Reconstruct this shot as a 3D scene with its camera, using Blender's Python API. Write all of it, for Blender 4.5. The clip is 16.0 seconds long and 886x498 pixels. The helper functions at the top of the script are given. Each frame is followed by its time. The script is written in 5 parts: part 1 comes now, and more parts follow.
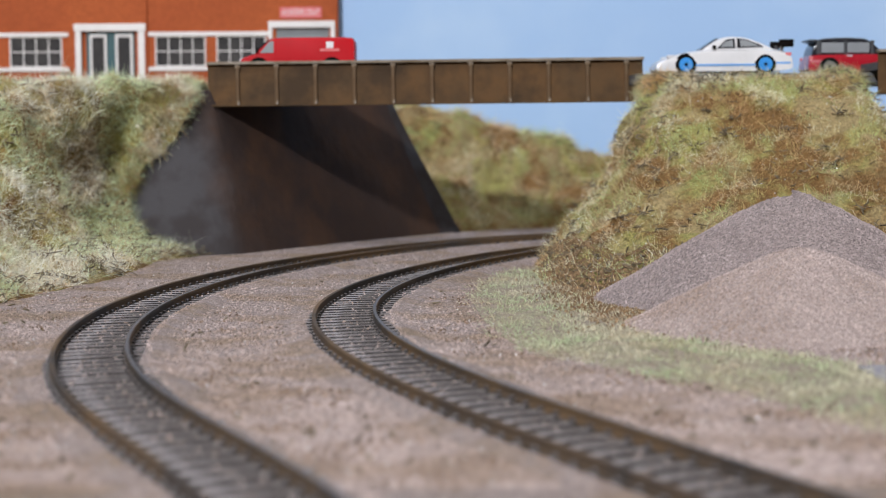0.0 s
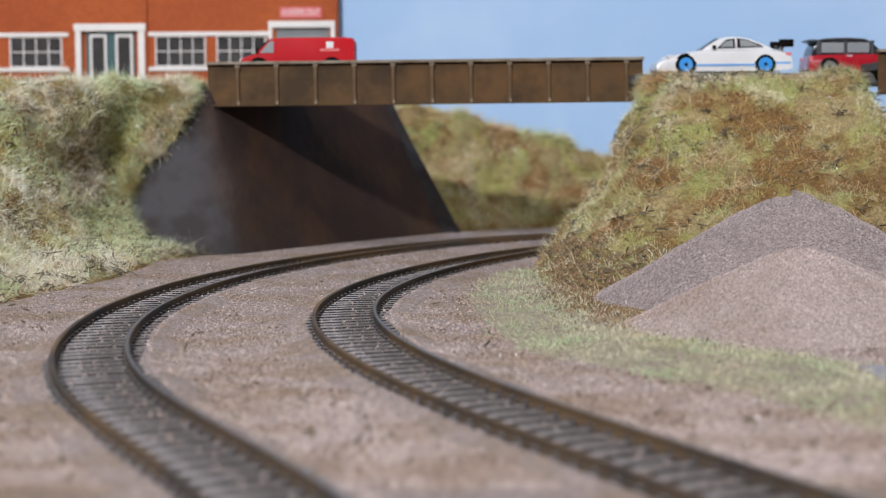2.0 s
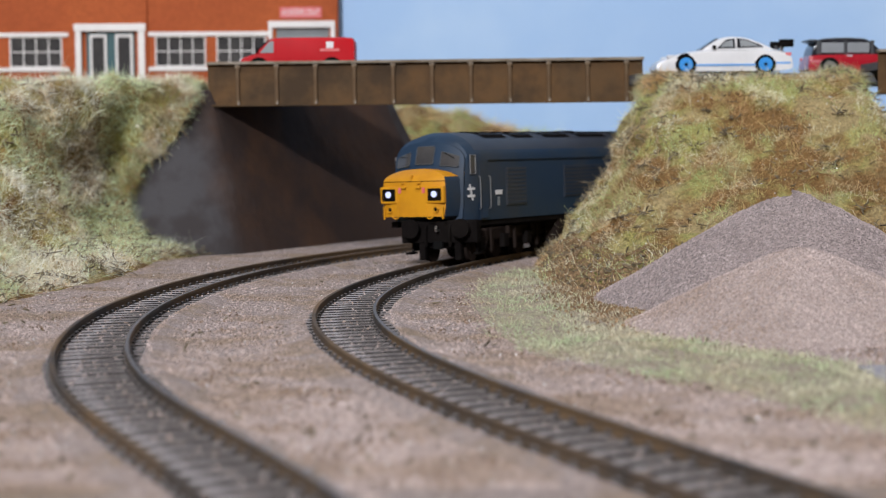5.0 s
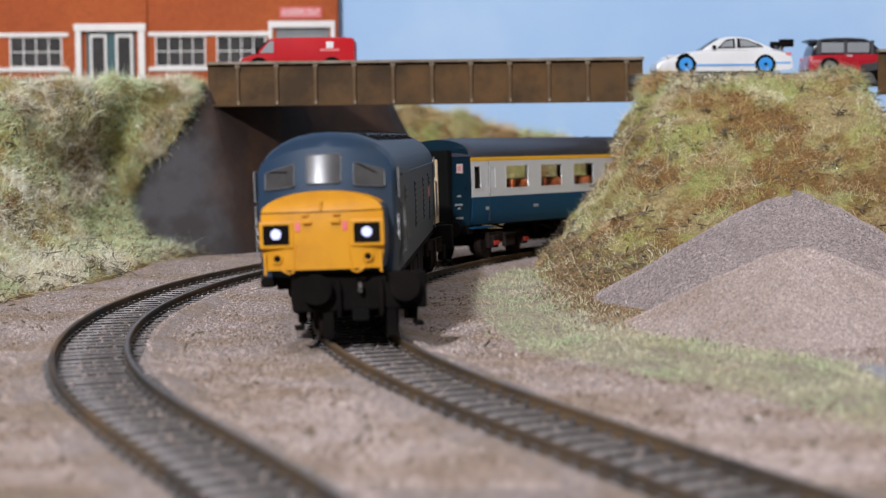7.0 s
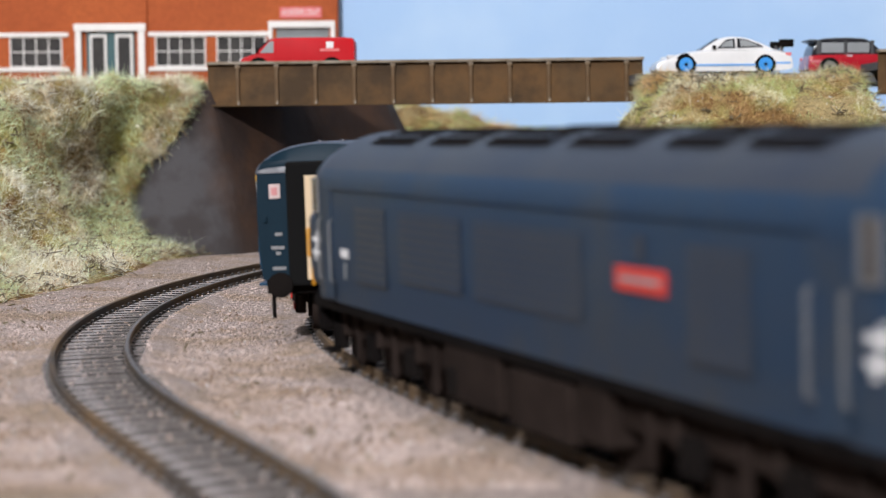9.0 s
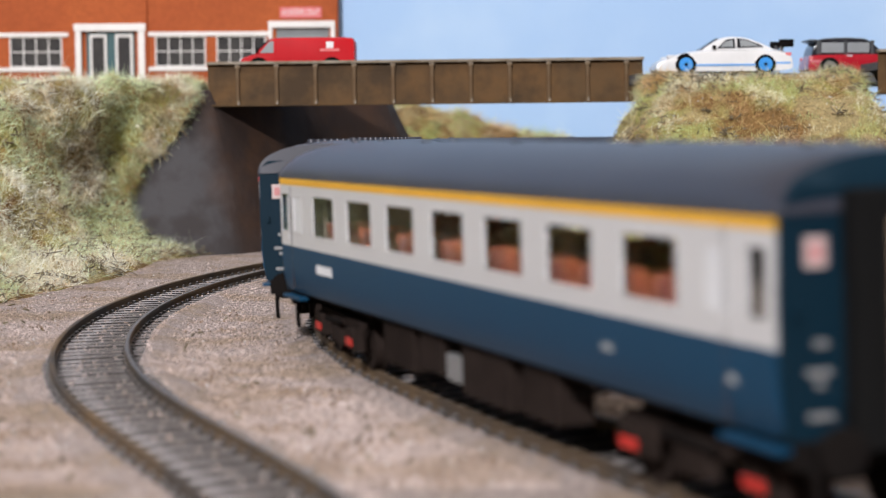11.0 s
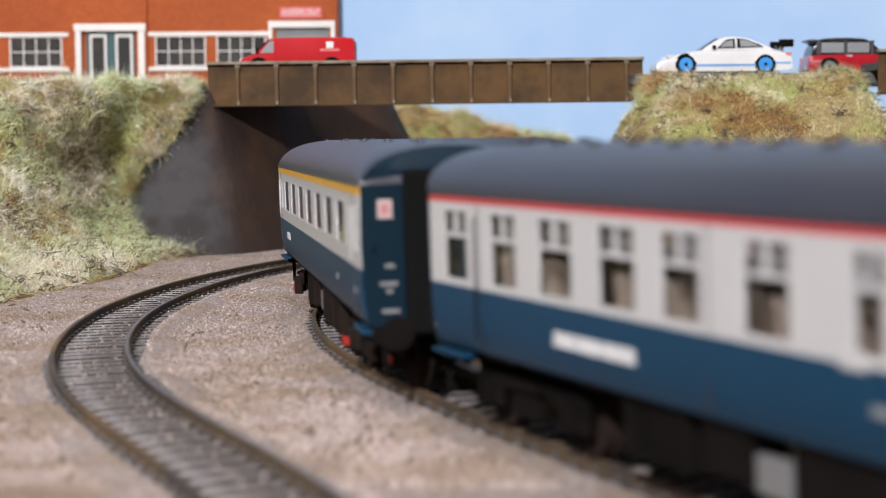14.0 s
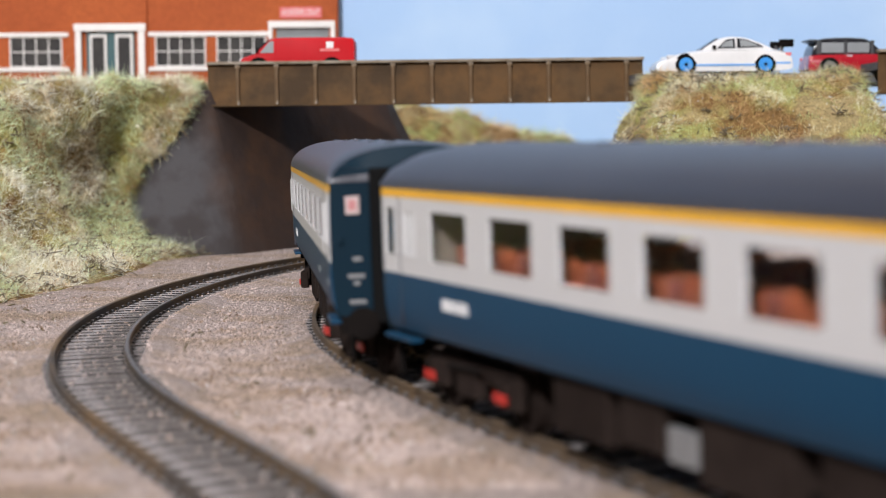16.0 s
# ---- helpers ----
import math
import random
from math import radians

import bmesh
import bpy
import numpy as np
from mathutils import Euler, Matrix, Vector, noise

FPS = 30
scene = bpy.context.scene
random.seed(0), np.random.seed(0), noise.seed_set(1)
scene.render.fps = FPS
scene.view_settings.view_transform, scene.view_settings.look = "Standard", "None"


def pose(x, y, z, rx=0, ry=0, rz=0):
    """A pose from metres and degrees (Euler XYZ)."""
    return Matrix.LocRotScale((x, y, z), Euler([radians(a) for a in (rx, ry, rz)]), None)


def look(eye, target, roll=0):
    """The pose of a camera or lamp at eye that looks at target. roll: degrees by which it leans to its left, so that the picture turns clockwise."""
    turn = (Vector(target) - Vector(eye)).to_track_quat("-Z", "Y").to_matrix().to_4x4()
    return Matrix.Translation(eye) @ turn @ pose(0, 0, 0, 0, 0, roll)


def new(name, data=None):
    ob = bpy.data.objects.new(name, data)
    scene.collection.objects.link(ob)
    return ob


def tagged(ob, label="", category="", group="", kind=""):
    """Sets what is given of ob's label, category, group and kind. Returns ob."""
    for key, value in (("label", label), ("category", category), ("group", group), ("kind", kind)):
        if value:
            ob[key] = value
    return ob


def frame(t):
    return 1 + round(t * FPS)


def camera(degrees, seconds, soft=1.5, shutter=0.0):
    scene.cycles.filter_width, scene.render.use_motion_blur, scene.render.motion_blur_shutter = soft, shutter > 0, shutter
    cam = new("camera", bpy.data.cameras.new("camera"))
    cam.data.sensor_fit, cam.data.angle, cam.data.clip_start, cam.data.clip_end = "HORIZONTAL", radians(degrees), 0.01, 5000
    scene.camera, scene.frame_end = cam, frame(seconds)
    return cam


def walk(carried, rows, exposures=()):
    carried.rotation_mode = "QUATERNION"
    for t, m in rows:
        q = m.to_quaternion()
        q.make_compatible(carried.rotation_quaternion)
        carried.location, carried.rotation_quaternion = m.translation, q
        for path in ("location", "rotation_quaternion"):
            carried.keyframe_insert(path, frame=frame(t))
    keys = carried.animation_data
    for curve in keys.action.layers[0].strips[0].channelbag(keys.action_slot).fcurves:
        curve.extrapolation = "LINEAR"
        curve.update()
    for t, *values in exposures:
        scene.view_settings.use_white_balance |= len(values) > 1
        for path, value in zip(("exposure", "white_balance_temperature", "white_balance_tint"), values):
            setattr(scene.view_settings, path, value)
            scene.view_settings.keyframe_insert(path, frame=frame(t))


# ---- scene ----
# A 1:76 model railway. Lengths below are millimetres, z = 0 at the rail tops; MM turns them into metres.
MM = 0.001
EYE = Vector((0, 0, 49.65)) * MM

# ---- camera ----
cam = camera(28.39, 16.0, soft=0.8, shutter=0.35)
cam.data.dof.use_dof = True
cam.data.dof.focus_distance = 0.57
cam.data.dof.aperture_fstop = 23
AIM = look(EYE, EYE + Vector((0, 3100, -201.7)), -0.345)
walk(cam, [(0, AIM), (16, AIM)], [(0, -0.05, 6550, 10), (4, -0.05, 6550, 10), (7, 0.0, 6550, 10), (8, 0.06, 6550, 9), (9.2, 0.22, 6750, 10), (12.5, 0.23, 6850, 11), (16, 0.26, 6850, 11)])

# ---- light ----
world = bpy.data.worlds.new("hall")
scene.world = world
world.use_nodes = True
world.node_tree.nodes["Background"].inputs[0].default_value = (0.96, 0.98, 1.0, 1)
world.node_tree.nodes["Background"].inputs[1].default_value = 0.02


def area_lamp(name, eye, target, size, watts, colour, size_y=None):
    lamp = bpy.data.lights.new(name, "AREA")
    lamp.size, lamp.energy, lamp.color = size, watts, colour
    if size_y:
        lamp.shape, lamp.size_y = "RECTANGLE", size_y
    ob = new(name, lamp)
    ob.matrix_world = look(eye, target)
    return ob


area_lamp("display_lamp", (-0.55, -1.75, 1.25), (0.0, 0.65, 0.03), 0.1, 76, (0.91, 0.925, 1.0))
area_lamp("hall_ceiling_lamp", (0.0, -0.6, 2.3), (0.0, 0.5, 0.0), 1.6, 30, (0.97, 0.96, 1.0), 1.2)


# ---- materials ----
def mat(name, base, rough=0.7, metal=0.0, second=None, grain=40.0, amount=0.5, bump=0.0, bump_scale=400.0, third=None, patch=12.0, spec=0.5, island=0.0, glow=0.0, speck=None, coat=0.0, sharp=(0.48, 0.66), blotch=4.0, thin=0.0):
    """A surface with variation at two scales; grain, patch and bump_scale are noise scales per metre."""
    m = bpy.data.materials.new(name)
    m.use_nodes = True
    t = m.node_tree
    n, l = t.nodes, t.links
    b = n["Principled BSDF"]
    b.inputs["Roughness"].default_value, b.inputs["Metallic"].default_value = rough, metal
    b.inputs["Specular IOR Level"].default_value = spec
    b.inputs["Coat Weight"].default_value = coat
    co = n.new("ShaderNodeTexCoord").outputs["Object"]

    def tex(scale, detail=4.0):
        k = n.new("ShaderNodeTexNoise")
        k.inputs["Scale"].default_value, k.inputs["Detail"].default_value, k.inputs["Roughness"].default_value = scale, detail, 0.65
        l.new(co, k.inputs["Vector"])
        return k.outputs["Fac"]

    def mix(fac, a, c):
        x = n.new("ShaderNodeMix")
        x.data_type = "RGBA"
        l.new(fac, x.inputs[0])
        for s, v in ((x.inputs[6], a), (x.inputs[7], c)):
            if isinstance(v, tuple):
                s.default_value = (*v, 1)
            else:
                l.new(v, s)
        return x.outputs[2]

    def ramp(fac, a, c):
        r = n.new("ShaderNodeMapRange")
        r.inputs[1].default_value, r.inputs[2].default_value = a, c
        l.new(fac, r.inputs[0])
        return r.outputs[0]

    colour = base
    second = second or tuple(c * 0.8 for c in base)
    colour = mix(ramp(tex(grain, blotch), 0.5 - amount * 0.4, 0.5 + amount * 0.4), base, second)
    if third:
        colour = mix(ramp(tex(patch, 5), *sharp), colour, third)
    if island:
        g = n.new("ShaderNodeNewGeometry").outputs["Random Per Island"]
        h = n.new("ShaderNodeHueSaturation")
        r = n.new("ShaderNodeMapRange")
        r.inputs[3].default_value, r.inputs[4].default_value = 1 - island, 1 + island
        l.new(g, r.inputs[0])
        l.new(r.outputs[0], h.inputs["Value"])
        l.new(colour, h.inputs["Color"])
        colour = h.outputs["Color"]
    if speck:
        v = n.new("ShaderNodeTexVoronoi")
        v.inputs["Scale"].default_value = speck[0]
        l.new(co, v.inputs["Vector"])
        h = n.new("ShaderNodeHueSaturation")
        s = n.new("ShaderNodeSeparateColor")
        l.new(v.outputs["Color"], s.inputs[0])
        r = n.new("ShaderNodeMapRange")
        r.inputs[3].default_value, r.inputs[4].default_value = 1 - speck[1], 1 + speck[1]
        l.new(s.outputs[0], r.inputs[0])
        l.new(r.outputs[0], h.inputs["Value"])
        l.new(colour, h.inputs["Color"])
        colour = h.outputs["Color"]
    l.new(colour, b.inputs["Base Color"])
    if bump:
        p = n.new("ShaderNodeBump")
        p.inputs["Strength"].default_value, p.inputs["Distance"].default_value = bump, 0.001
        l.new(tex(bump_scale, 6), p.inputs["Height"])
        l.new(p.outputs[0], b.inputs["Normal"])
    if thin:
        tr, mx = n.new("ShaderNodeBsdfTranslucent"), n.new("ShaderNodeMixShader")
        l.new(colour, tr.inputs["Color"])
        mx.inputs[0].default_value = thin
        l.new(b.outputs[0], mx.inputs[1])
        l.new(tr.outputs[0], mx.inputs[2])
        l.new(mx.outputs[0], n["Material Output"].inputs["Surface"])
    if glow:
        b.inputs["Emission Color"].default_value = (*base, 1)
        b.inputs["Emission Strength"].default_value = glow
    return m


def glass(name, tint=(0.9, 0.95, 0.95), rough=0.05):
    m = bpy.data.materials.new(name)
    m.use_nodes = True
    b = m.node_tree.nodes["Principled BSDF"]
    b.inputs["Base Color"].default_value = (*tint, 1)
    b.inputs["Transmission Weight"].default_value, b.inputs["Roughness"].default_value, b.inputs["IOR"].default_value = 1.0, rough, 1.1
    return m


BALLAST = mat("pinkish_stone_ballast", (0.43, 0.35, 0.32), 0.95, second=(0.29, 0.23, 0.205), grain=700, bump=1.0, bump_scale=1100, third=(0.31, 0.23, 0.165), patch=34, speck=(1500, 0.35), sharp=(0.47, 0.6))
GRIT = mat("stone_grit", (0.43, 0.35, 0.32), 0.95, second=(0.31, 0.235, 0.19), grain=34, amount=0.3, island=0.44, spec=0.1)
GRAVEL = mat("heaped_grey_gravel", (0.36, 0.3, 0.285), 0.95, second=(0.27, 0.22, 0.205), grain=900, bump=1.0, bump_scale=1500, speck=(1400, 0.35))
RUST = mat("rusted_rail_side", (0.05, 0.044, 0.04), 0.75, second=(0.075, 0.058, 0.045), grain=60, third=(0.15, 0.095, 0.05), patch=9, spec=0.25, sharp=(0.42, 0.58))
RAILTOP = mat("worn_rail_head", (0.17, 0.15, 0.135), 0.45, metal=0.6, grain=200)
SLEEPER = mat("dusty_grey_sleeper_top", (0.39, 0.36, 0.355), 0.9, second=(0.27, 0.245, 0.24), grain=160, third=(0.15, 0.13, 0.12), patch=40, speck=(1500, 0.25), spec=0.2, sharp=(0.5, 0.62))
# Turf coloured darker than its fibres so the gaps between them read as shade.
MAT_GRASS = mat("matted_dry_grass", (0.33, 0.26, 0.13), 0.95, second=(0.3, 0.29, 0.1), grain=44, amount=0.2, bump=1.0, bump_scale=700, third=(0.2, 0.115, 0.045), patch=40, speck=(1100, 0.3), sharp=(0.46, 0.58), blotch=1.5, spec=0.1)
BLADE = mat("straw_and_brown_fibre", (0.78, 0.63, 0.4), 0.8, second=(0.58, 0.5, 0.2), grain=42, amount=0.14, third=(0.52, 0.34, 0.17), patch=38, island=0.26, sharp=(0.47, 0.57), blotch=1.2, spec=0.2, thin=0.25)
FIBRE_PALE = mat("pale_green_fibre", (0.9, 0.88, 0.66), 0.8, second=(0.56, 0.68, 0.3), grain=34, amount=0.14, third=(0.74, 0.5, 0.25), patch=40, island=0.25, sharp=(0.5, 0.6), blotch=1.2, spec=0.2, thin=0.25)
FIBRE_MINT = mat("pale_mint_fibre", (0.98, 0.97, 0.84), 0.8, second=(0.76, 0.88, 0.58), grain=26, amount=0.14, third=(0.5, 0.48, 0.16), patch=32, island=0.22, sharp=(0.56, 0.64), blotch=1.2, spec=0.2, thin=0.25)
STALK = mat("dark_dead_twig", (0.1, 0.08, 0.05), 0.9, second=(0.2, 0.16, 0.1), grain=200, island=0.4)
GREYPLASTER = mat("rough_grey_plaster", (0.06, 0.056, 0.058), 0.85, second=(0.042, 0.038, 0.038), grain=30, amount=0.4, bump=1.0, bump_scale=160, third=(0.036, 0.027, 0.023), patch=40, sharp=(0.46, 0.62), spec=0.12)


def stain_plaster():
    """Grey plaster that runs, with a ragged soft edge, into brown rust stain below the bridge."""
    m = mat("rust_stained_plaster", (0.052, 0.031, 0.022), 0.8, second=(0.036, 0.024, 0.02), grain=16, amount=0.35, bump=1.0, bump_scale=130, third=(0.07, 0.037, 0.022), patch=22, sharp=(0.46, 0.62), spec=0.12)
    t = m.node_tree
    n, l = t.nodes, t.links
    b = n["Principled BSDF"]
    brown = b.inputs["Base Color"].links[0].from_socket
    co = n.new("ShaderNodeTexCoord").outputs["Object"]
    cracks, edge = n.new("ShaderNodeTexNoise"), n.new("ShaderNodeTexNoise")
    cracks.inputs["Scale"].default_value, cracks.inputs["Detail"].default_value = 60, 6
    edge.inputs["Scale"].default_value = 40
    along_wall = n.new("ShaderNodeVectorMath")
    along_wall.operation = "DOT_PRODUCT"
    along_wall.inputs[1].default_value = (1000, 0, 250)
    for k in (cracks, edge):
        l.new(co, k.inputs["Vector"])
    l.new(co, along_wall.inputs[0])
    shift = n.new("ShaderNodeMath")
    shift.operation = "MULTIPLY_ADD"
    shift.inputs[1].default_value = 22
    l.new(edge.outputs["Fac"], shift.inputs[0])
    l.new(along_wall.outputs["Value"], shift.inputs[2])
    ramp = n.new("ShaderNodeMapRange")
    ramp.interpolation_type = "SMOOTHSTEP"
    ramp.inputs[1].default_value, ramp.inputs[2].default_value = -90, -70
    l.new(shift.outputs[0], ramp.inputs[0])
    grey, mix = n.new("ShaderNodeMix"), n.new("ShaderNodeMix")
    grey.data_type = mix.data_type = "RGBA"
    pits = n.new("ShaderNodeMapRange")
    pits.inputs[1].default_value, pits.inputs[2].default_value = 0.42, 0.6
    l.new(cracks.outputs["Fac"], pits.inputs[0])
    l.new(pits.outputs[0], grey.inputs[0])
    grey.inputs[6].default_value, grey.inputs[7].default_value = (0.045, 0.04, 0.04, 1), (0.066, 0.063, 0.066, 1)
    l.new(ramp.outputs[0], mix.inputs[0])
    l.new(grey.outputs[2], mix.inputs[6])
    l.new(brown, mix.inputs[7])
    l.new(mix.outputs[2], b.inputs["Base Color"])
    return m


CONCRETE = stain_plaster()

GIRDER = mat("grimy_brown_girder_paint", (0.12, 0.06, 0.02), 0.65, second=(0.085, 0.05, 0.022), grain=50, bump=0.3, bump_scale=300, third=(0.05, 0.029, 0.013), patch=40, sharp=(0.42, 0.62), spec=0.2)
ROADTOP = mat("grey_road_card", (0.12, 0.12, 0.12), 0.9, bump=0.3, bump_scale=900)
SKY = mat("painted_blue_sky_board", (0.35, 0.525, 0.78), 0.85, second=(0.4, 0.575, 0.8), grain=3, bump=0.25, bump_scale=60, third=(0.47, 0.63, 0.82), patch=3, spec=0.2)
BRICK = mat("orange_brick_paper", (0.42, 0.108, 0.038), 0.85, second=(0.36, 0.088, 0.034), grain=30, speck=(500, 0.08), spec=0.1)
WHITE = mat("white_painted_trim", (0.8, 0.78, 0.76), 0.6, grain=60, second=(0.7, 0.68, 0.66))
DARKPANE = mat("dark_window_glazing", (0.03, 0.03, 0.032), 0.12, second=(0.075, 0.072, 0.07), grain=60, spec=0.5)
TEAL = mat("dark_teal_door_paint", (0.02, 0.09, 0.1), 0.5)
SHUTTERDARK = mat("dull_window_rim", (0.07, 0.08, 0.09), 0.5)
# Plain grey; on the vehicles' panes it is a painted reflection.
SHUTTER = mat("grey_roller_shutter", (0.25, 0.27, 0.28), 0.5)
# Trackbed colour carries the shade of the gaps between sleepers.
TRACKBED = mat("gap_shade_trackbed", (0.035, 0.03, 0.028), 0.95, second=(0.1, 0.085, 0.078), grain=160, bump=0.7, bump_scale=1500, spec=0.1)
STIFF = mat("scuffed_brown_stiffener", (0.1, 0.056, 0.024), 0.6, second=(0.13, 0.085, 0.045), grain=140, amount=0.3, third=(0.42, 0.38, 0.32), patch=130, sharp=(0.56, 0.66), spec=0.25)
DUSTY = mat("dusty_flange_top", (0.3, 0.26, 0.21), 0.8, second=(0.16, 0.12, 0.08), grain=90, amount=0.4, spec=0.2)
# Heap shading put into colour: front heap paler, back heap's grit darker.
LITGRAVEL = mat("lit_front_gravel", (0.47, 0.39, 0.355), 0.95, second=(0.38, 0.305, 0.28), grain=900, bump=0.9, bump_scale=1700, speck=(1800, 0.25))
SHADEGRIT = mat("shaded_stone_grit", (0.37, 0.31, 0.295), 0.95, second=(0.28, 0.23, 0.22), grain=60, island=0.34, spec=0.1)
SLEEPERSIDE = mat("dark_sleeper_plastic", (0.03, 0.026, 0.024), 0.8, grain=300)
# First-class ceiling and bulkhead colour darkened to make the interior look shaded.
SHADECEIL = mat("shade_dark_coach_ceiling", (0.12, 0.1, 0.08), 0.8)
HANDRAIL = mat("dull_handrail_metal", (0.2, 0.2, 0.2), 0.5)
GLINTWHITE = mat("white_glint_grain", (0.9, 0.9, 0.88), 0.15)
GREYPATCH = mat("blue_grey_road_card", (0.32, 0.31, 0.34), 0.9, second=(0.26, 0.25, 0.27), grain=60, bump=0.4, bump_scale=900)
VERGEFIBRE = mat("verge_grass_fibre", (0.62, 0.58, 0.42), 0.8, second=(0.48, 0.56, 0.33), grain=30, amount=0.2, third=(0.5, 0.4, 0.27), patch=40, island=0.35, blotch=1.2, thin=0.25)
BOARD = mat("plywood_baseboard", (0.3, 0.22, 0.14), 0.8)
HALL = mat("cream_hall_wall", (0.6, 0.57, 0.52), 0.9, grain=2, second=(0.55, 0.52, 0.48))
HALLFLOOR = mat("hall_floor_vinyl", (0.25, 0.22, 0.2), 0.6, grain=3)
LOCOBLUE = mat("faded_rail_blue_paint", (0.0125, 0.033, 0.07), 0.5, second=(0.019, 0.038, 0.066), grain=30, third=(0.032, 0.042, 0.056), patch=24, spec=0.22)
LOCOROOF = mat("sooty_blue_grey_roof", (0.026, 0.033, 0.05), 0.5, second=(0.042, 0.046, 0.054), grain=30, spec=0.3)
YELLOW = mat("warning_yellow_paint", (0.62, 0.285, 0.009), 0.5, second=(0.55, 0.235, 0.008), grain=40, third=(0.46, 0.19, 0.01), patch=50, spec=0.3)
BLACK = mat("sooty_black_frame", (0.005, 0.004, 0.004), 0.9, second=(0.011, 0.009, 0.008), grain=90, spec=0.04)
BROWNDIRT = mat("brown_track_dirt", (0.013, 0.009, 0.0075), 0.9, second=(0.028, 0.02, 0.017), grain=80, spec=0.04)
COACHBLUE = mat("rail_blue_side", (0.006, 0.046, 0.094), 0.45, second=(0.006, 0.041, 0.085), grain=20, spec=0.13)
COACHGREY = mat("pearl_grey_side", (0.53, 0.525, 0.52), 0.4, second=(0.5, 0.495, 0.49), grain=20, spec=0.35)
COACHROOF = mat("dark_grey_coach_roof", (0.026, 0.027, 0.038), 0.42, second=(0.034, 0.035, 0.046), grain=30, spec=0.5)
STRIPE = mat("first_class_yellow_stripe", (0.8, 0.42, 0.03), 0.45)
REDLINE = mat("red_cantrail_stripe", (0.6, 0.05, 0.05), 0.45)
RED = mat("bright_red_plate", (0.6, 0.04, 0.025), 0.5)
MARKING = mat("white_lettering", (0.75, 0.75, 0.75), 0.5)
LAMPGLOW = mat("lit_marker_lamp", (0.6, 0.66, 1.0), 0.3, glow=0.5)
STEEL = mat("bright_wheel_steel", (0.5, 0.48, 0.46), 0.3, metal=0.9)
SEATRED = mat("orange_red_seat", (0.34, 0.075, 0.008), 0.7, second=(0.06, 0.012, 0.012), grain=170, amount=0.4)
CREAM = mat("bare_plywood_gangway", (0.62, 0.47, 0.3), 0.6)
PANE = glass("clear_pane", (0.9, 0.9, 0.9), 0.02)
RUBBER = mat("black_rubber", (0.007, 0.007, 0.007), 0.9, spec=0.06)
CARWHITE = mat("white_car_paint", (0.8, 0.8, 0.8), 0.25, coat=0.5)
CARRED = mat("red_car_paint", (0.42, 0.008, 0.02), 0.25, coat=0.5)
VANRED = mat("post_red_van_paint", (0.5, 0.006, 0.012), 0.5, spec=0.12)
WHEELBLUE = mat("blue_alloy_wheel", (0.03, 0.3, 0.75), 0.4)
CARBLUE = mat("light_blue_decal", (0.15, 0.4, 0.8), 0.4)
CARGLASS = mat("dark_car_glazing", (0.02, 0.02, 0.025), 0.1)
SIGNPINK = mat("faded_red_sign", (0.62, 0.1, 0.1), 0.6, grain=80, second=(0.7, 0.2, 0.2))
FROSTED = mat("frosted_white_pane", (0.62, 0.63, 0.64), 0.3)
# Darker than the coach sides: shade between the coaches is put into the colour.
COACHEND = mat("shade_darkened_coach_end", (0.003, 0.016, 0.028), 0.5, grain=40, spec=0.12)
GREYROOF = mat("graphite_car_roof", (0.06, 0.065, 0.07), 0.35)


# ---- helpers for meshes (millimetres) ----
def part(name, bm, material, parent=None, label="", smooth=False, at=None):
    me = bpy.data.meshes.new(name)
    bm.transform(Matrix.Scale(MM, 4))
    if smooth:
        for f in bm.faces:
            f.smooth = True
    bm.to_mesh(me)
    bm.free()
    me.materials.append(material)
    if smooth:
        me.set_sharp_from_angle(angle=radians(38))
    ob = new(name, me)
    if parent:
        ob.parent = parent
    if label:
        ob["label"] = label
    if at:
        ob.matrix_basis = Matrix.Translation(Vector(at) * MM)
    return ob


def thing(name, label, category, group="", m=None):
    ob = new(name)
    ob.empty_display_size = 0.01
    tagged(ob, label, category, group)
    if m:
        ob.matrix_world = m
    return ob


def box(x0, y0, z0, x1, y1, z1, bevel=0.0, bm=None):
    bm = bm or bmesh.new()
    r = bmesh.ops.create_cube(bm, size=1, matrix=Matrix.Translation(((x0 + x1) / 2, (y0 + y1) / 2, (z0 + z1) / 2)) @ Matrix.Diagonal((abs(x1 - x0), abs(y1 - y0), abs(z1 - z0), 1)))
    if bevel:
        es = list({e for v in r["verts"] for e in v.link_edges})
        bmesh.ops.bevel(bm, geom=es, offset=bevel, segments=2, profile=0.6, affect="EDGES")
    return bm


def cyl(p, q, r, seg=14, r2=None, bm=None):
    bm = bm or bmesh.new()
    p, q = Vector(p), Vector(q)
    d = q - p
    turn = d.to_track_quat("Z", "Y").to_matrix().to_4x4()
    bmesh.ops.create_cone(bm, cap_ends=True, segments=seg, radius1=r, radius2=r if r2 is None else r2, depth=d.length, matrix=Matrix.Translation((p + q) / 2) @ turn)
    return bm


def rings(rows, closed=True, caps=True, bm=None):
    """A skin over rows of points (all of one length); closed joins each row's ends."""
    bm = bm or bmesh.new()
    vs = [[bm.verts.new(p) for p in row] for row in rows]
    n = len(rows[0])
    for a, b in zip(vs, vs[1:]):
        for i in range(n if closed else n - 1):
            j = (i + 1) % n
            bm.faces.new((a[i], a[j], b[j], b[i]))
    if caps and closed:
        bm.faces.new(vs[0][::-1])
        bm.faces.new(vs[-1])
    bmesh.ops.recalc_face_normals(bm, faces=bm.faces)
    return bm


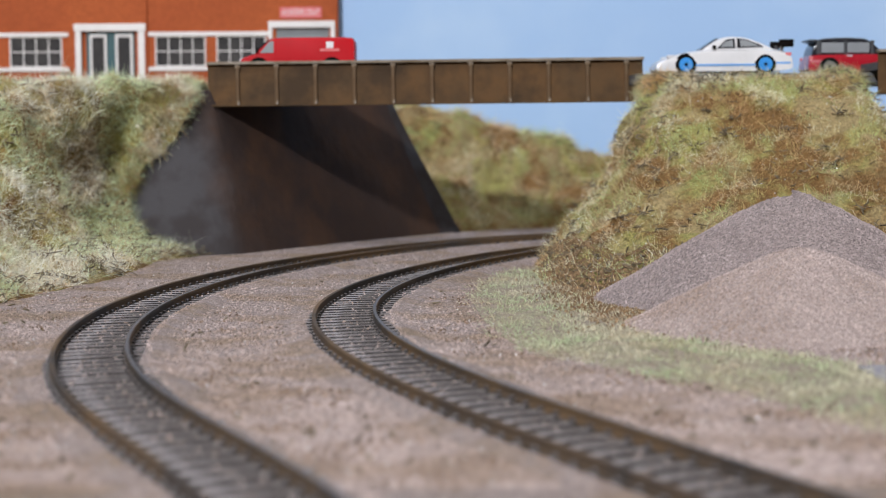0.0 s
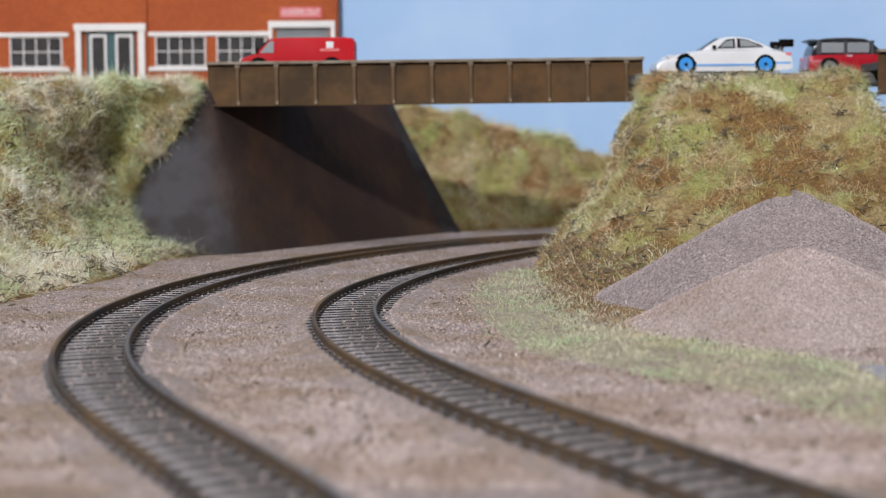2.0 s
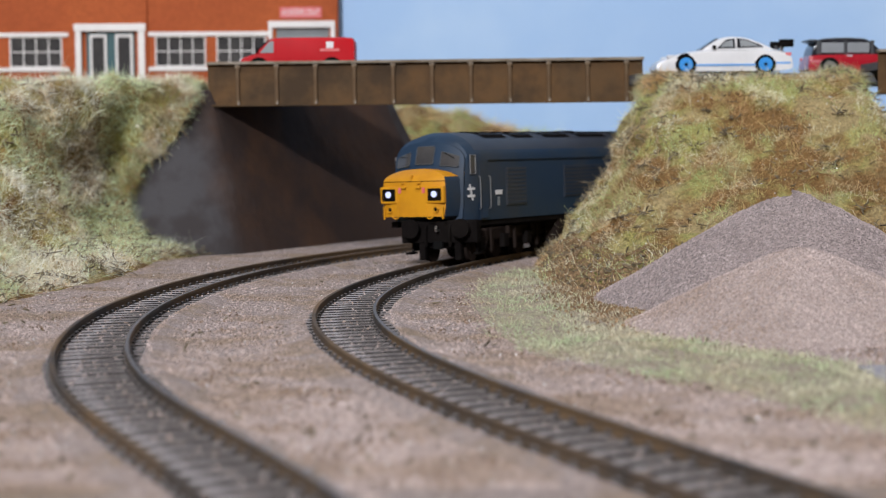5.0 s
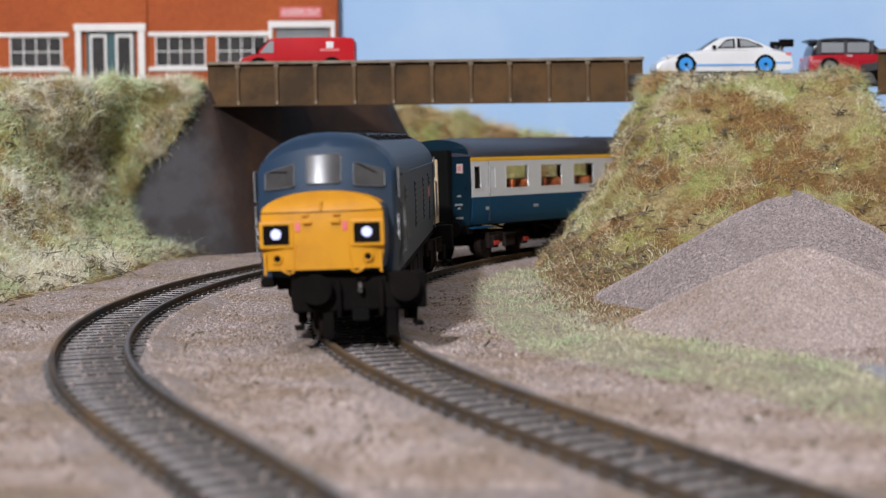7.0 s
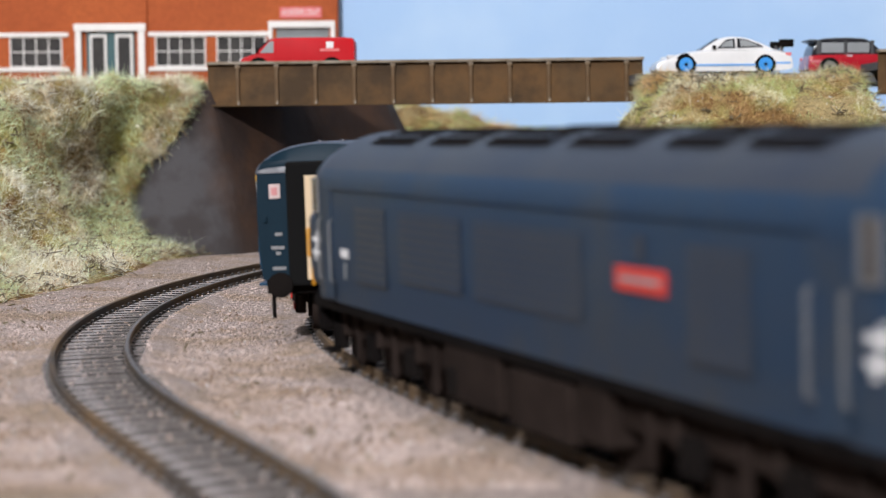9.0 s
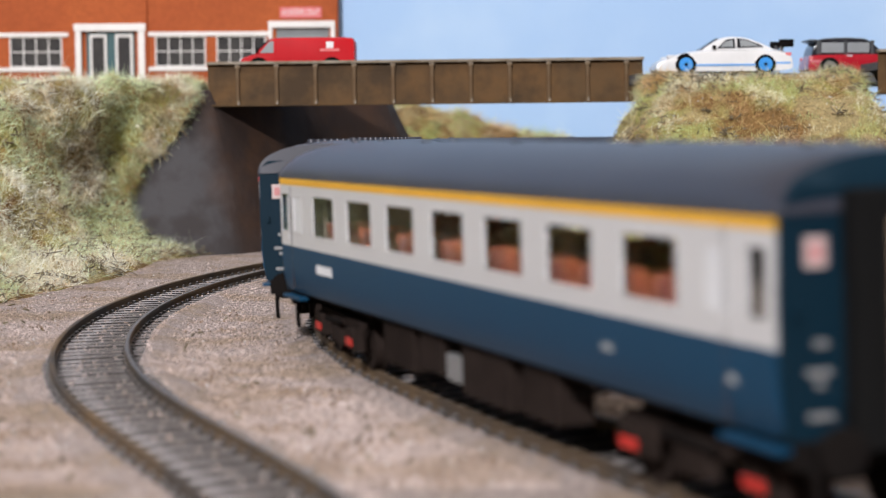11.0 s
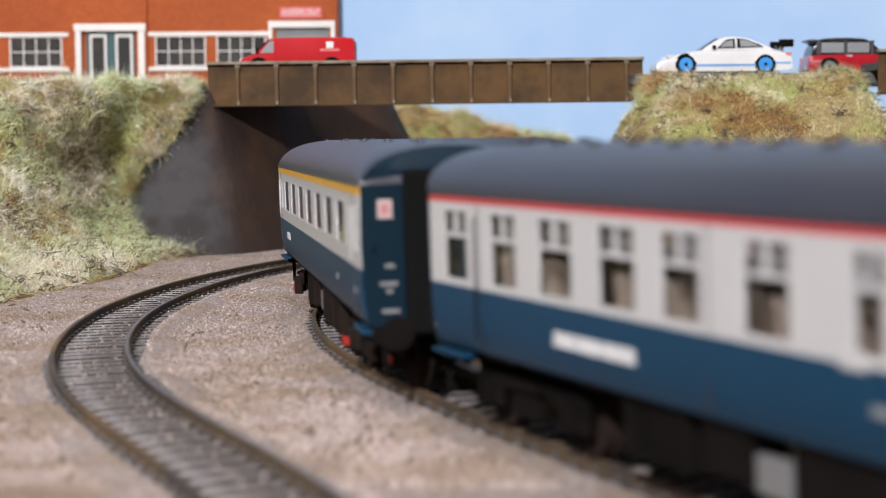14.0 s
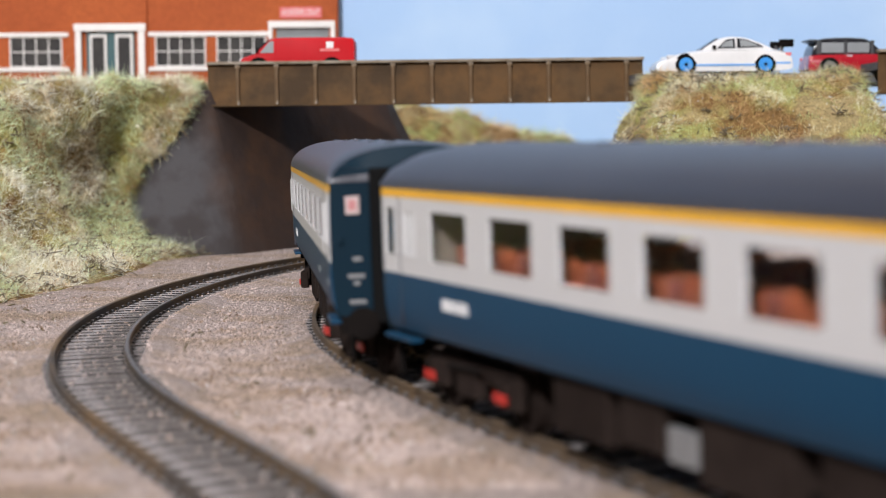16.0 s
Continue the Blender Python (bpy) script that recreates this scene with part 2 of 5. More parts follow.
def tube(points, r, seg=6, bm=None):
    """A bent rod through the points, one connected skin."""
    ps = [Vector(p) for p in points]
    rows = []
    for i, p in enumerate(ps):
        d = (ps[min(i + 1, len(ps) - 1)] - ps[max(i - 1, 0)]).normalized()
        a = d.cross(Vector((0.31, 0.77, 0.56))).normalized()
        b = d.cross(a)
        rows.append([p + (a * math.cos(2 * math.pi * k / seg) + b * math.sin(2 * math.pi * k / seg)) * r for k in range(seg)])
    return rings(rows, bm=bm)


def soup(name, verts, faces, material, label="", category="", parent=None, kind="stuff"):
    me = bpy.data.meshes.new(name)
    me.from_pydata((np.asarray(verts, float) * MM).tolist(), [], [tuple(f) for f in faces])
    me.materials.append(material)
    ob = new(name, me)
    tagged(ob, label, category, "", kind)
    if parent:
        ob.parent = parent
    return ob


def spline(points, n):
    """n points evenly spread along a smooth line through the given ones."""
    p = np.array(points, float)
    q = np.vstack([2 * p[0] - p[1], p, 2 * p[-1] - p[-2]])
    out = []
    for u in np.linspace(0, len(p) - 1, n):
        i = min(int(u), len(p) - 2)
        t = u - i
        a, b, c, d = q[i:i + 4]
        out.append(0.5 * (2 * b + (c - a) * t + (2 * a - 5 * b + 4 * c - d) * t * t + (3 * b - a - 3 * c + d) * t ** 3))
    return np.array(out)


# ---- the two tracks: start, heading and bends, from the camera's side into the distance ----
def bent(x, y, heading, bends, length, step=2.0, tail=2600):
    xs, ys, hs = [x], [y], [heading]
    for i in range(int(length / step)):
        k = np.interp(i * step / length, np.linspace(0, 1, len(bends)), bends)
        hs.append(hs[-1] + k * step)
        xs.append(xs[-1] + math.cos((hs[-1] + hs[-2]) / 2) * step)
        ys.append(ys[-1] + math.sin((hs[-1] + hs[-2]) / 2) * step)
    # straight on at both ends
    ext = 900
    a = [(xs[0] - math.cos(hs[0]) * d, ys[0] - math.sin(hs[0]) * d, hs[0]) for d in range(ext, 0, -int(step))]
    b = []
    px, py, h = xs[-1], ys[-1], hs[-1]
    for d in range(int(step), tail, int(step)):
        h = max(0.0, h - 0.0026 * step)
        px, py = px + math.cos(h) * step, py + math.sin(h) * step
        b.append((px, py, h))
    return np.array(a + list(zip(xs, ys, hs)) + b), step, ext


INNER, STEP, ZERO = bent(39.16, 252.74, 1.956, [0.0000333, -0.0015194, -0.0026241, -0.001446, -0.0027905, -0.0026217, -0.002621], 800)
OUTER, _, _ = bent(-19.35, 225.91, 1.8832, [0.0024832, -0.0023942, -0.0017641, -0.0016565, -0.0018386, -0.0029652, -0.0031708], 800)
CANT = 0.03  # both curves lean outwards a little


def on_track(line, s):
    """Place and heading at s mm beyond the line's zero."""
    i = (s + ZERO) / STEP
    k = np.arange(len(line))
    return np.array([np.interp(i, k, line[:, j]) for j in range(3)])


# ---- setting ----
GROUND = -3.4


def structure(name, bm, material, label="", smooth=False):
    return tagged(part(name, bm, material, None, "", smooth), label, "", "", "structure")


def grid_ground():
    bm = bmesh.new()
    bmesh.ops.create_grid(bm, x_segments=1, y_segments=1, size=1, matrix=Matrix.Translation((600, 100, GROUND)) @ Matrix.Diagonal((2200, 1050, 1, 1)))
    return bm


structure("ground", grid_ground(), BALLAST, "pinkish grey crushed-stone ballast spread over the layout")
structure("baseboard", box(-1600, -950, -60, 2800, 1090, GROUND - 1), BOARD, "plywood baseboard under the scenery")
structure("backdrop", box(-1600, 1066, -10, 2800, 1074, 620), SKY, "board painted as pale blue sky behind the layout")
for nm, b in (("hall_wall_north", (-3300, 2600, -1000, 3300, 2700, 2500)), ("hall_wall_south", (-3300, -3400, -1000, 3300, -3300, 2500)), ("hall_wall_west", (-3400, -3400, -1000, -3300, 2700, 2500)), ("hall_wall_east", (3300, -3400, -1000, 3400, 2700, 2500)), ("ceiling", (-3400, -3400, 2500, 3400, 2700, 2600))):
    structure(nm, box(*b), HALL, "plain cream wall of the hall" if nm != "ceiling" else "plain hall ceiling")
structure("floor", box(-3400, -3400, -1100, 3400, 2700, -1000), HALLFLOOR, "plain hall floor")


def rail(name, line, side, parent):
    """One rail: foot, web and head swept along the track."""
    prof = [(-0.8, GROUND + 0.9), (0.8, GROUND + 0.9), (0.8, GROUND + 1.15), (0.3, GROUND + 1.35), (0.3, -0.9), (0.55, -0.7), (0.55, -0.1), (0.42, 0.0), (-0.42, 0.0), (-0.55, -0.1), (-0.55, -0.7), (-0.3, -0.9), (-0.3, GROUND + 1.35), (-0.8, GROUND + 1.15)]
    rows = []
    for x, y, h in line[::2]:
        nx, ny = -math.sin(h), math.cos(h)
        rows.append([(x + nx * (side * 8.55 + a), y + ny * (side * 8.55 + a), z - CANT * (side * 8.55 + a)) for a, z in prof])
    return part(name, rings(rows), RUST, parent)


def make_track(line, label, clip, seed):
    track = thing("railway_track", label, "track", "model railway tracks")
    sub = line[clip[0]:clip[1]]
    for side in (1, -1):
        r = rail("rail", sub, side, track)
        r.data.materials.append(RAILTOP)
        for f in r.data.polygons:
            if f.normal.z > 0.9 and f.center.z > -0.0002:
                f.material_index = 1
    # dark strip laid under the sleepers so the gaps read as shade
    bed = [[(x - math.sin(h) * o, y + math.cos(h) * o, GROUND + 0.4 - abs(o) * 0.008 - CANT * o * 0.5) for o in (-14.6, -7, 0, 7, 14.6)] for x, y, h in sub[::4]]
    part("trackbed", rings(bed, closed=False), TRACKBED, track, "ballast darkened for the shade between the sleepers")
    # ballast shoulders: the outer one buries the sleeper ends, the inner one leaves them half bare
    for side, near in ((1, 10.2), (-1, 12.6)):
        rows = []
        for i, (x, y, h) in enumerate(sub[::2]):
            wander = noise.noise(Vector((i * 0.11, seed, side))) * 1.4 + noise.noise(Vector((i * 0.6, seed, side))) * 0.7
            if side < 0:
                wander = min(3.0, wander * 1.6 - 3.4 * max(0.0, noise.noise(Vector((i * 0.035, seed + 5, 0))) + (0.25 if y < 430 else -0.2)))
            edge = near + wander
            prof = ((edge, GROUND + 0.3), (edge + 0.5, GROUND + 1.02), (edge + 3.0, GROUND + 1.0), (edge + 7.5, GROUND + 0.02))
            rows.append([(x - math.sin(h) * o * side, y + math.cos(h) * o * side, z - CANT * side * min(o, 14.0) * 0.9 * (z > GROUND + 0.1) + 0.12 * noise.noise(Vector((x, y, o)))) for o, z in prof])
        part("shoulder", rings(rows, closed=False), BALLAST, track, "pinkish ballast banked over the sleeper ends", True)
    rnd = random.Random(seed)
    me = None
    s = clip[0] * STEP
    while s < (clip[1] - 2) * STEP:
        x, y, h = on_track(line, s - ZERO)
        s += 7.2
        if y > 960 or x > 260 or y < 150:
            continue
        if me is None:
            bm = box(-1.8, -14.2, GROUND - 0.6, 1.8, 14.2, GROUND + 0.95)
            for sy in (-8.55, 8.55):
                for o in (-1, 1):
                    box(-0.8, sy + o * 1.0 - 0.35, GROUND + 0.85, 0.8, sy + o * 1.0 + 0.35, GROUND + 1.75, 0, bm)
            ob = part("sleeper", bm, SLEEPERSIDE, track, "dusty grey sleeper")
            me = ob.data
            me.materials.append(SLEEPER)
            for f in me.polygons:
                if f.normal.z > 0.9 and abs(f.center.x) < 0.0002:
                    f.material_index = 1
        else:
            ob = new("sleeper", me)
            ob.parent = track
        ob.matrix_basis = pose(x * MM, y * MM, rnd.uniform(-0.1, 0.05) * MM, -math.degrees(CANT), 0, math.degrees(h) + rnd.uniform(-1.2, 1.2))
    return track


make_track(INNER, "curved single track with rusty rails and grey sleepers", (330, 1150), 3)
make_track(OUTER, "outer curved track with rusty rails and grey sleepers", (330, 1060), 4)


def bank(name, label, lines, n, m, rough, seed, material):
    """An earth bank skinned over control lines that run from its foot to its crest."""
    rows = np.array([spline(l, n) for l in lines])
    grid = np.stack([spline(rows[:, i], m) for i in range(n)], 1)
    out = []
    for j in range(m):
        row = []
        for i in range(n):
            p = Vector(grid[j, i])
            k = rough * min(1.0, 4.0 * j / m + 0.15)
            d = noise.noise_vector(p / 20 + Vector((seed, 0, 0))) * k + noise.noise_vector(p / 7 + Vector((0, seed, 0))) * k * 0.7
            q = p + d
            row.append(q)
        out.append(row)
    bm = rings(out, closed=False)
    ob = part(name, bm, material, None, "", True)
    tagged(ob, label, "embankment")
    return ob, np.array(out)


# left bank beside the abutment: foot, low, mid, crest, field behind
LEFT = [[(-215, 420, -4), (-150, 505, -4), (-141, 557, -4), (-133, 604, -4), (-123, 657, -4), (-120, 746, -4), (-106, 779, -4)],
        [(-235, 440, 8), (-175, 530, 8), (-165, 575, 9), (-154, 625, 8), (-146, 680, 9), (-147, 752, 10), (-138, 782, 10)],
        [(-250, 470, 36), (-195, 560, 36), (-185, 610, 37), (-175, 660, 37), (-165, 705, 37), (-155, 768, 38), (-131, 793, 40)],
        [(-265, 510, 60), (-215, 600, 61), (-204, 650, 62), (-190, 700, 66), (-160, 735, 70), (-138, 782, 69), (-111, 797, 67)],
        [(-300, 560, 66), (-240, 680, 66), (-225, 740, 67), (-205, 780, 69), (-170, 800, 72), (-140, 810, 73), (-108, 820, 73)],
        [(-500, 1062, 75), (-420, 1062, 75), (-340, 1062, 75), (-260, 1062, 75), (-200, 1062, 75), (-150, 1062, 75), (-60, 1062, 75)]]
left_bank, LEFT_GRID = bank("embankment", "rough bank of matted straw and green grass", LEFT, 130, 130, 5.6, 1.0, MAT_GRASS)
# the mound on the near side of the bridge, right of the inner track
RIGHT = [[(150, 905, -4), (100, 868, -4), (66, 820, -4), (46, 770, -4), (38, 700, -4), (38, 610, -4), (70, 545, -4), (130, 520, -4), (215, 520, -4), (262, 580, -4), (275, 700, -4)],
         [(152, 893, 12), (106, 860, 12), (76, 816, 12), (58, 770, 11), (54, 715, 9), (60, 660, 7), (85, 620, 8), (135, 600, 10), (205, 605, 12), (240, 640, 12), (250, 720, 12)],
         [(154, 880, 40), (112, 850, 40), (88, 812, 40), (76, 775, 40), (76, 735, 38), (86, 705, 37), (105, 690, 36), (140, 682, 36), (186, 682, 36), (200, 705, 36), (206, 740, 36)],
         [(156, 870, 66), (118, 845, 66), (100, 812, 67), (89, 785, 67), (89, 760, 67), (96, 745, 68), (112, 738, 67), (138, 736, 67), (170, 736, 67), (179, 746, 65), (184, 770, 63)],
         [(158, 860, 72.6), (125, 840, 72.6), (108, 812, 72.6), (100, 790, 72.6), (100, 775, 72.6), (107, 768, 72.6), (120, 764, 72.6), (142, 762, 72.6), (165, 762, 72.6), (175, 768, 72.6), (181, 785, 72.6)],
         [(150, 840, 72.6), (148, 835, 72.6), (146, 830, 72.6), (145, 825, 72.6), (144, 820, 72.6), (146, 815, 72.6), (148, 812, 72.6), (150, 812, 72.6), (160, 812, 72.6), (165, 815, 72.6), (170, 820, 72.6)]]
mound, RIGHT_GRID = bank("embankment", "steep mound of matted tan and green grass by the bridge", RIGHT, 140, 120, 4.6, 7.0, MAT_GRASS)
FAR = [[(6, 957, -4), (37, 983, -4), (72, 1003, -4), (130, 1020, -4), (260, 1030, -4)],
       [(-10, 985, 28), (25, 1008, 24), (70, 1025, 18), (130, 1040, 12), (260, 1050, 10)],
       [(-30, 1010, 62), (15, 1028, 56), (60, 1038, 47), (105, 1046, 34), (260, 1054, 25)],
       [(-35, 1060, 72), (15, 1062, 58), (60, 1063, 48), (105, 1064, 34), (260, 1064, 25)]]
far_bank, FAR_GRID = bank("embankment", "distant cutting side with brown and green scrub", FAR, 70, 50, 6.0, 11.0, MAT_GRASS)


def abutment():
    ob = thing("bridge_abutment", "dark grey battered abutment wall under the bridge", "abutment")
    foot = [(-190, 800), (-135, 780), (-97, 784), (-82, 806), (-45, 874), (-3, 942), (11, 958), (-14, 1010)]
    top = [(-185, 824), (-142, 808), (-112, 807), (-101, 817), (-66, 884), (-33, 948), (-32, 966), (-66, 1016)]
    rows = []
    for k in range(9):
        u = k / 8
        line = [(a[0] * (1 - u) + b[0] * u, a[1] * (1 - u) + b[1] * u, -4 + u * 75) for a, b in zip(foot, top)]
        pts = [Vector(p) for p in spline(line, 60)]
        for _ in range(6):
            pts = pts[:1] + [(a + b * 2 + c) / 4 for a, b, c in zip(pts, pts[1:], pts[2:])] + pts[-1:]
        rows.append([p + noise.noise_vector(p / 30) * 0.7 for p in pts])
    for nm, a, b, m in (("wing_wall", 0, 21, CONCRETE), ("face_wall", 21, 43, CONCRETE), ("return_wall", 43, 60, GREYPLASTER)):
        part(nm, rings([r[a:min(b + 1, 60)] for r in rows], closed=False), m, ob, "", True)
    return ob


abutment()


def bridge(x0, x1, y0, y1, z0, slope, label, n, h=17.6, step=17.0, lap=12):
    ob = thing("girder_bridge", label, "bridge", "girder bridges")
    for y, sgn, nm in ((y0, -1, "girder"),):
        L = x1 - x0
        g = part(nm, box(0, 0, 0, L, 1.2, h, 0.1), GIRDER, ob, "", False)
        m = Matrix.Translation(Vector((x0, y, z0)) * MM) @ Euler((0, -slope, 0)).to_matrix().to_4x4()
        g.matrix_basis = m
        top = part("top_flange", box(-0.4, -2.6, h - 0.2, L + 0.4, 3.2, h + 1.1, 0.25), DUSTY, g, "dusty pale top flange")
        part("bottom_flange", box(-0.1, -2.2, -0.9, L + 0.1, 2.6, 0.0, 0.2), GIRDER, g)
        first = None
        for i in range(n):
            x = step * (0.776 + i)
            if x > L - 1:
                break
            bm = box(-0.75, -1.9, 0.0, 0.75, 0.0, h - 0.2, 0.2)
            box(-1.1, -2.1, h - 2.2, 1.1, 0.0, h - 0.2, 0.2, bm)
            st = part("stiffener", bm, STIFF, g, "scuffed brown stiffener") if first is None else new("stiffener", first.data)
            first = first or st
            st.parent = g
            st.matrix_basis = Matrix.Translation(Vector((x, 0, 0)) * MM)
    part("deck", box(x0 + 1, y0 + 3, z0 + 10, x1 + lap, y1, z0 + 13.5), ROADTOP, ob)
    part("far_girder", box(x0, y1 - 1.2, z0 + 6, x1, y1, z0 + 17), GIRDER, ob)
    return ob


bridge(-107.6, 92.4, 808.5, 862, 64.1, 0.006, "brown plate girder road bridge over the railway", 11, 18.5, 17.85, 0)
bridge(189.5, 380, 764, 862, 67.0, 0.0, "second brown girder bridge beyond the mound", 11)
structure("road", box(86, 782, 72, 420, 862, 76.2), ROADTOP, "grey road across the top of the mound")


def heap(name, label, cx, cy, height, rx, ry, seed, material, blunt):
    rows, n, m = [], 56, 26
    for j in range(m + 1):
        u = j / m
        row = []
        for i in range(n):
            a = 2 * math.pi * i / n
            w = 1 + 0.07 * noise.noise(Vector((math.cos(a) * 1.3, math.sin(a) * 1.3, seed)))
            r = (1 - u) * w
            z = height * max(0.0, (math.sqrt(1 + blunt) * w - math.sqrt(r * r + blunt)) / (math.sqrt(1 + blunt) - math.sqrt(blunt))) ** 1.1
            p = Vector((cx + math.cos(a) * r * rx, cy + math.sin(a) * r * ry, GROUND - 0.3 + max(0, z)))
            row.append(p + noise.noise_vector(p / 7 + Vector((seed, 0, 0))) * 0.5)
        rows.append(row)
    return tagged(part(name, rings(rows), material, None, "", True), label, "gravel heap", "gravel heaps")


HEAPS = [heap("gravel_mound", "tall conical heap of grey-pink gravel on the ground", 110.5, 553, 33.4, 66, 66, 3.0, GRAVEL, 0.06),
         heap("gravel_mound", "lower rounded heap of grey-pink gravel", 97, 478, 21.6, 50, 50, 8.0, LITGRAVEL, 0.06)]


# ---- factory ----
def window_grid(parent, x0, x1, z0, z1, y, cols, rows):
    """A window in a facade that faces -y: glazing set back, frame, and its glazing bars."""
    w = part("window", box(x0, y + 0.9, z0, x1, y + 1.2, z1), DARKPANE, parent, "dark panes behind white glazing bars")
    for a, b, c, d in ((x0 - 0.6, x0 + 0.2, z0 - 0.4, z1 + 0.4), (x1 - 0.2, x1 + 0.6, z0 - 0.4, z1 + 0.4), (x0 + 0.21, x1 - 0.21, z0 - 0.4, z0 + 0.3), (x0 + 0.21, x1 - 0.21, z1 - 0.3, z1 + 0.4)):
        part("frame", box(a, y - 0.35, c, b, y + 0.9, d, 0.08), WHITE, w)
    for i in range(1, cols):
        x = x0 + (x1 - x0) * i / cols
        part("glazing_bar", box(x - 0.28, y + 0.1, z0 + 0.3, x + 0.28, y + 0.88, z1 - 0.3), WHITE, w)
    for i in range(1, rows):
        z = z0 + (z1 - z0) * i / rows
        part("glazing_bar", box(x0 + 0.2, y + 0.18, z - 0.28, x1 - 0.2, y + 0.86, z + 0.28), WHITE, w)
    return w


def factory():
    ob = thing("factory_building", "low-relief orange brick factory with white bands and doors", "building")
    y = 962.0
    # wall pieces round the openings
    def piece(x0, x1, z0, z1, y0=y):
        part("wall", box(x0, y0, z0, x1, 972, z1), BRICK, ob)

    def run(x0, x1, openings, y0=y):
        x = x0
        for a, b, c, d in openings:
            piece(x, a, 70, 165, y0)
            piece(a, b, 70, c, y0)
            piece(a, b, d, 165, y0)
            part("wall", box(a, y0 + 2.5, c, b, 972, d), BRICK, ob)
            x = b
        piece(x, x1, 70, 165, y0)

    run(-330, -203.5, [(-300, -272, 88.2, 104.2), (-235.5, -208, 88.2, 104.2)])
    run(-203.5, -160.5, [(-197, -166.5, 76, 107)], y - 2.2)
    run(-160.5, -56.8, [(-156, -129.5, 88.2, 104.2), (-122.5, -96.5, 88.2, 104.2), (-90.5, -61.5, 76, 108.5)])
    for x0, x1 in ((-300, -272), (-235.5, -208), (-156, -129.5), (-122.5, -96.5)):
        window_grid(ob, x0, x1, 88.2, 104.2, y, 4, 2)
    for x0, x1 in ((-330, -203.8), (-160.2, -93.5)):
        part("white_band", box(x0, y - 1.0, 104.4, x1, y + 0.2, 106.7, 0.15), WHITE, ob)
        part("white_band", box(x0, y - 1.3, 85.6, x1, y + 0.2, 87.7, 0.15), WHITE, ob)
    # double door with its white surround
    yd = y - 2.2
    part("door_surround", box(-199.6, yd - 1.1, 70, -196.4, yd + 0.4, 108.4, 0.2), WHITE, ob)
    part("door_surround", box(-165.4, yd - 1.1, 70, -161.8, yd + 0.4, 108.4, 0.2), WHITE, ob)
    part("door_head", box(-200.2, yd - 1.5, 107.2, -161.2, yd + 0.4, 111.2, 0.2), WHITE, ob)
    part("door_recess", box(-194.0, yd + 1.6, 74, -167.6, yd + 2.3, 107), TEAL, ob, "dark teal door panel")
    for x0, x1 in ((-192.0, -182.8), (-178.0, -168.6)):
        d = part("door", box(x0 + 1.2, yd + 0.8, 78, x1 - 1.2, yd + 1.2, 104), DARKPANE, ob, "glazed door leaf with white frame")
        for a, b, c, e in ((x0, x0 + 1.3, 76, 105.6), (x1 - 1.3, x1, 76, 105.6), (x0 + 1.3, x1 - 1.3, 76, 78), (x0 + 1.3, x1 - 1.3, 104, 105.6)):
            part("door_frame", box(a, yd + 0.4, c, b, yd + 1.5, e, 0.1), WHITE, d)
    # roller shutter under a white lintel and a sign
    sh = part("roller_shutter", box(-90.5, y + 1.9, 76, -61.5, y + 2.4, 108.5), SHUTTER, ob)
    for i in range(12):
        part("shutter_slat", box(-90.3, y + 1.3, 77 + i * 2.6, -61.7, y + 1.95, 79.2 + i * 2.6, 0.2), SHUTTER, sh)
    part("lintel", box(-94.6, y - 1.8, 108.6, -58.2, y + 0.3, 112.2, 0.2), WHITE, ob)
    part("lintel_end", box(-94.6, y - 1.8, 102.4, -92.4, y + 0.3, 108.6, 0.15), WHITE, ob)
    part("lintel_end", box(-60.6, y - 1.8, 102.4, -58.2, y + 0.3, 108.6, 0.15), WHITE, ob)
    part("jamb", box(-61.6, y - 0.4, 76, -59.9, y + 0.3, 102.4), WHITE, ob)
    sign = part("sign", box(-88.2, y - 0.8, 113.8, -65.4, y + 0.2, 119.8, 0.1), SIGNPINK, ob, "faded red sign with white capital letters")
    curve = bpy.data.curves.new("lettering", "FONT")
    curve.body, curve.size, curve.align_x, curve.align_y, curve.extrude = "GOODS OUT", 4.4 * MM, "CENTER", "CENTER", 0.05 * MM
    text = new("lettering", curve)
    me = bpy.data.meshes.new_from_object(text)
    bpy.data.objects.remove(text)
    me.materials.append(MARKING)
    letters = new("lettering", me)
    letters.parent = sign
    letters.matrix_basis = Matrix.Translation(Vector((-76.8, y - 0.9, 116.8)) * MM) @ Euler((radians(90), 0, 0)).to_matrix().to_4x4() @ Matrix.Diagonal((0.78, 1, 1, 1))
    part("parapet", box(-331, y - 1.5, 165, -56, 974, 168), WHITE, ob)
    # stands a little further back, close to the sky board
    ob.matrix_world = Matrix.Translation(EYE) @ Matrix.Scale(1.094, 4) @ Matrix.Translation(-EYE)
    return ob


factory()


# ---- road vehicles; each is built nose towards -x, wheels on z = 0 ----
def wheel(parent, x, z, r, y, side, material, spokes=5):
    w = part("wheel", cyl((0, -1.4, 0), (0, 1.4, 0), r, 24), RUBBER, parent, "", True, (x, y, z))
    part("rim", cyl((0, side * 1.35, 0), (0, side * 1.6, 0), r * 0.72, 20), material, w)
    for i in range(spokes):
        a = 2 * math.pi * i / spokes
        part("spoke", box(-0.22, side * 1.6, 0.3, 0.22, side * 1.85, r * 0.68), material, w).matrix_basis = Euler((0, a, 0)).to_matrix().to_4x4()
    part("hub", cyl((0, side * 1.6, 0), (0, side * 2.0, 0), r * 0.18, 10), BLACK, w)
    return w


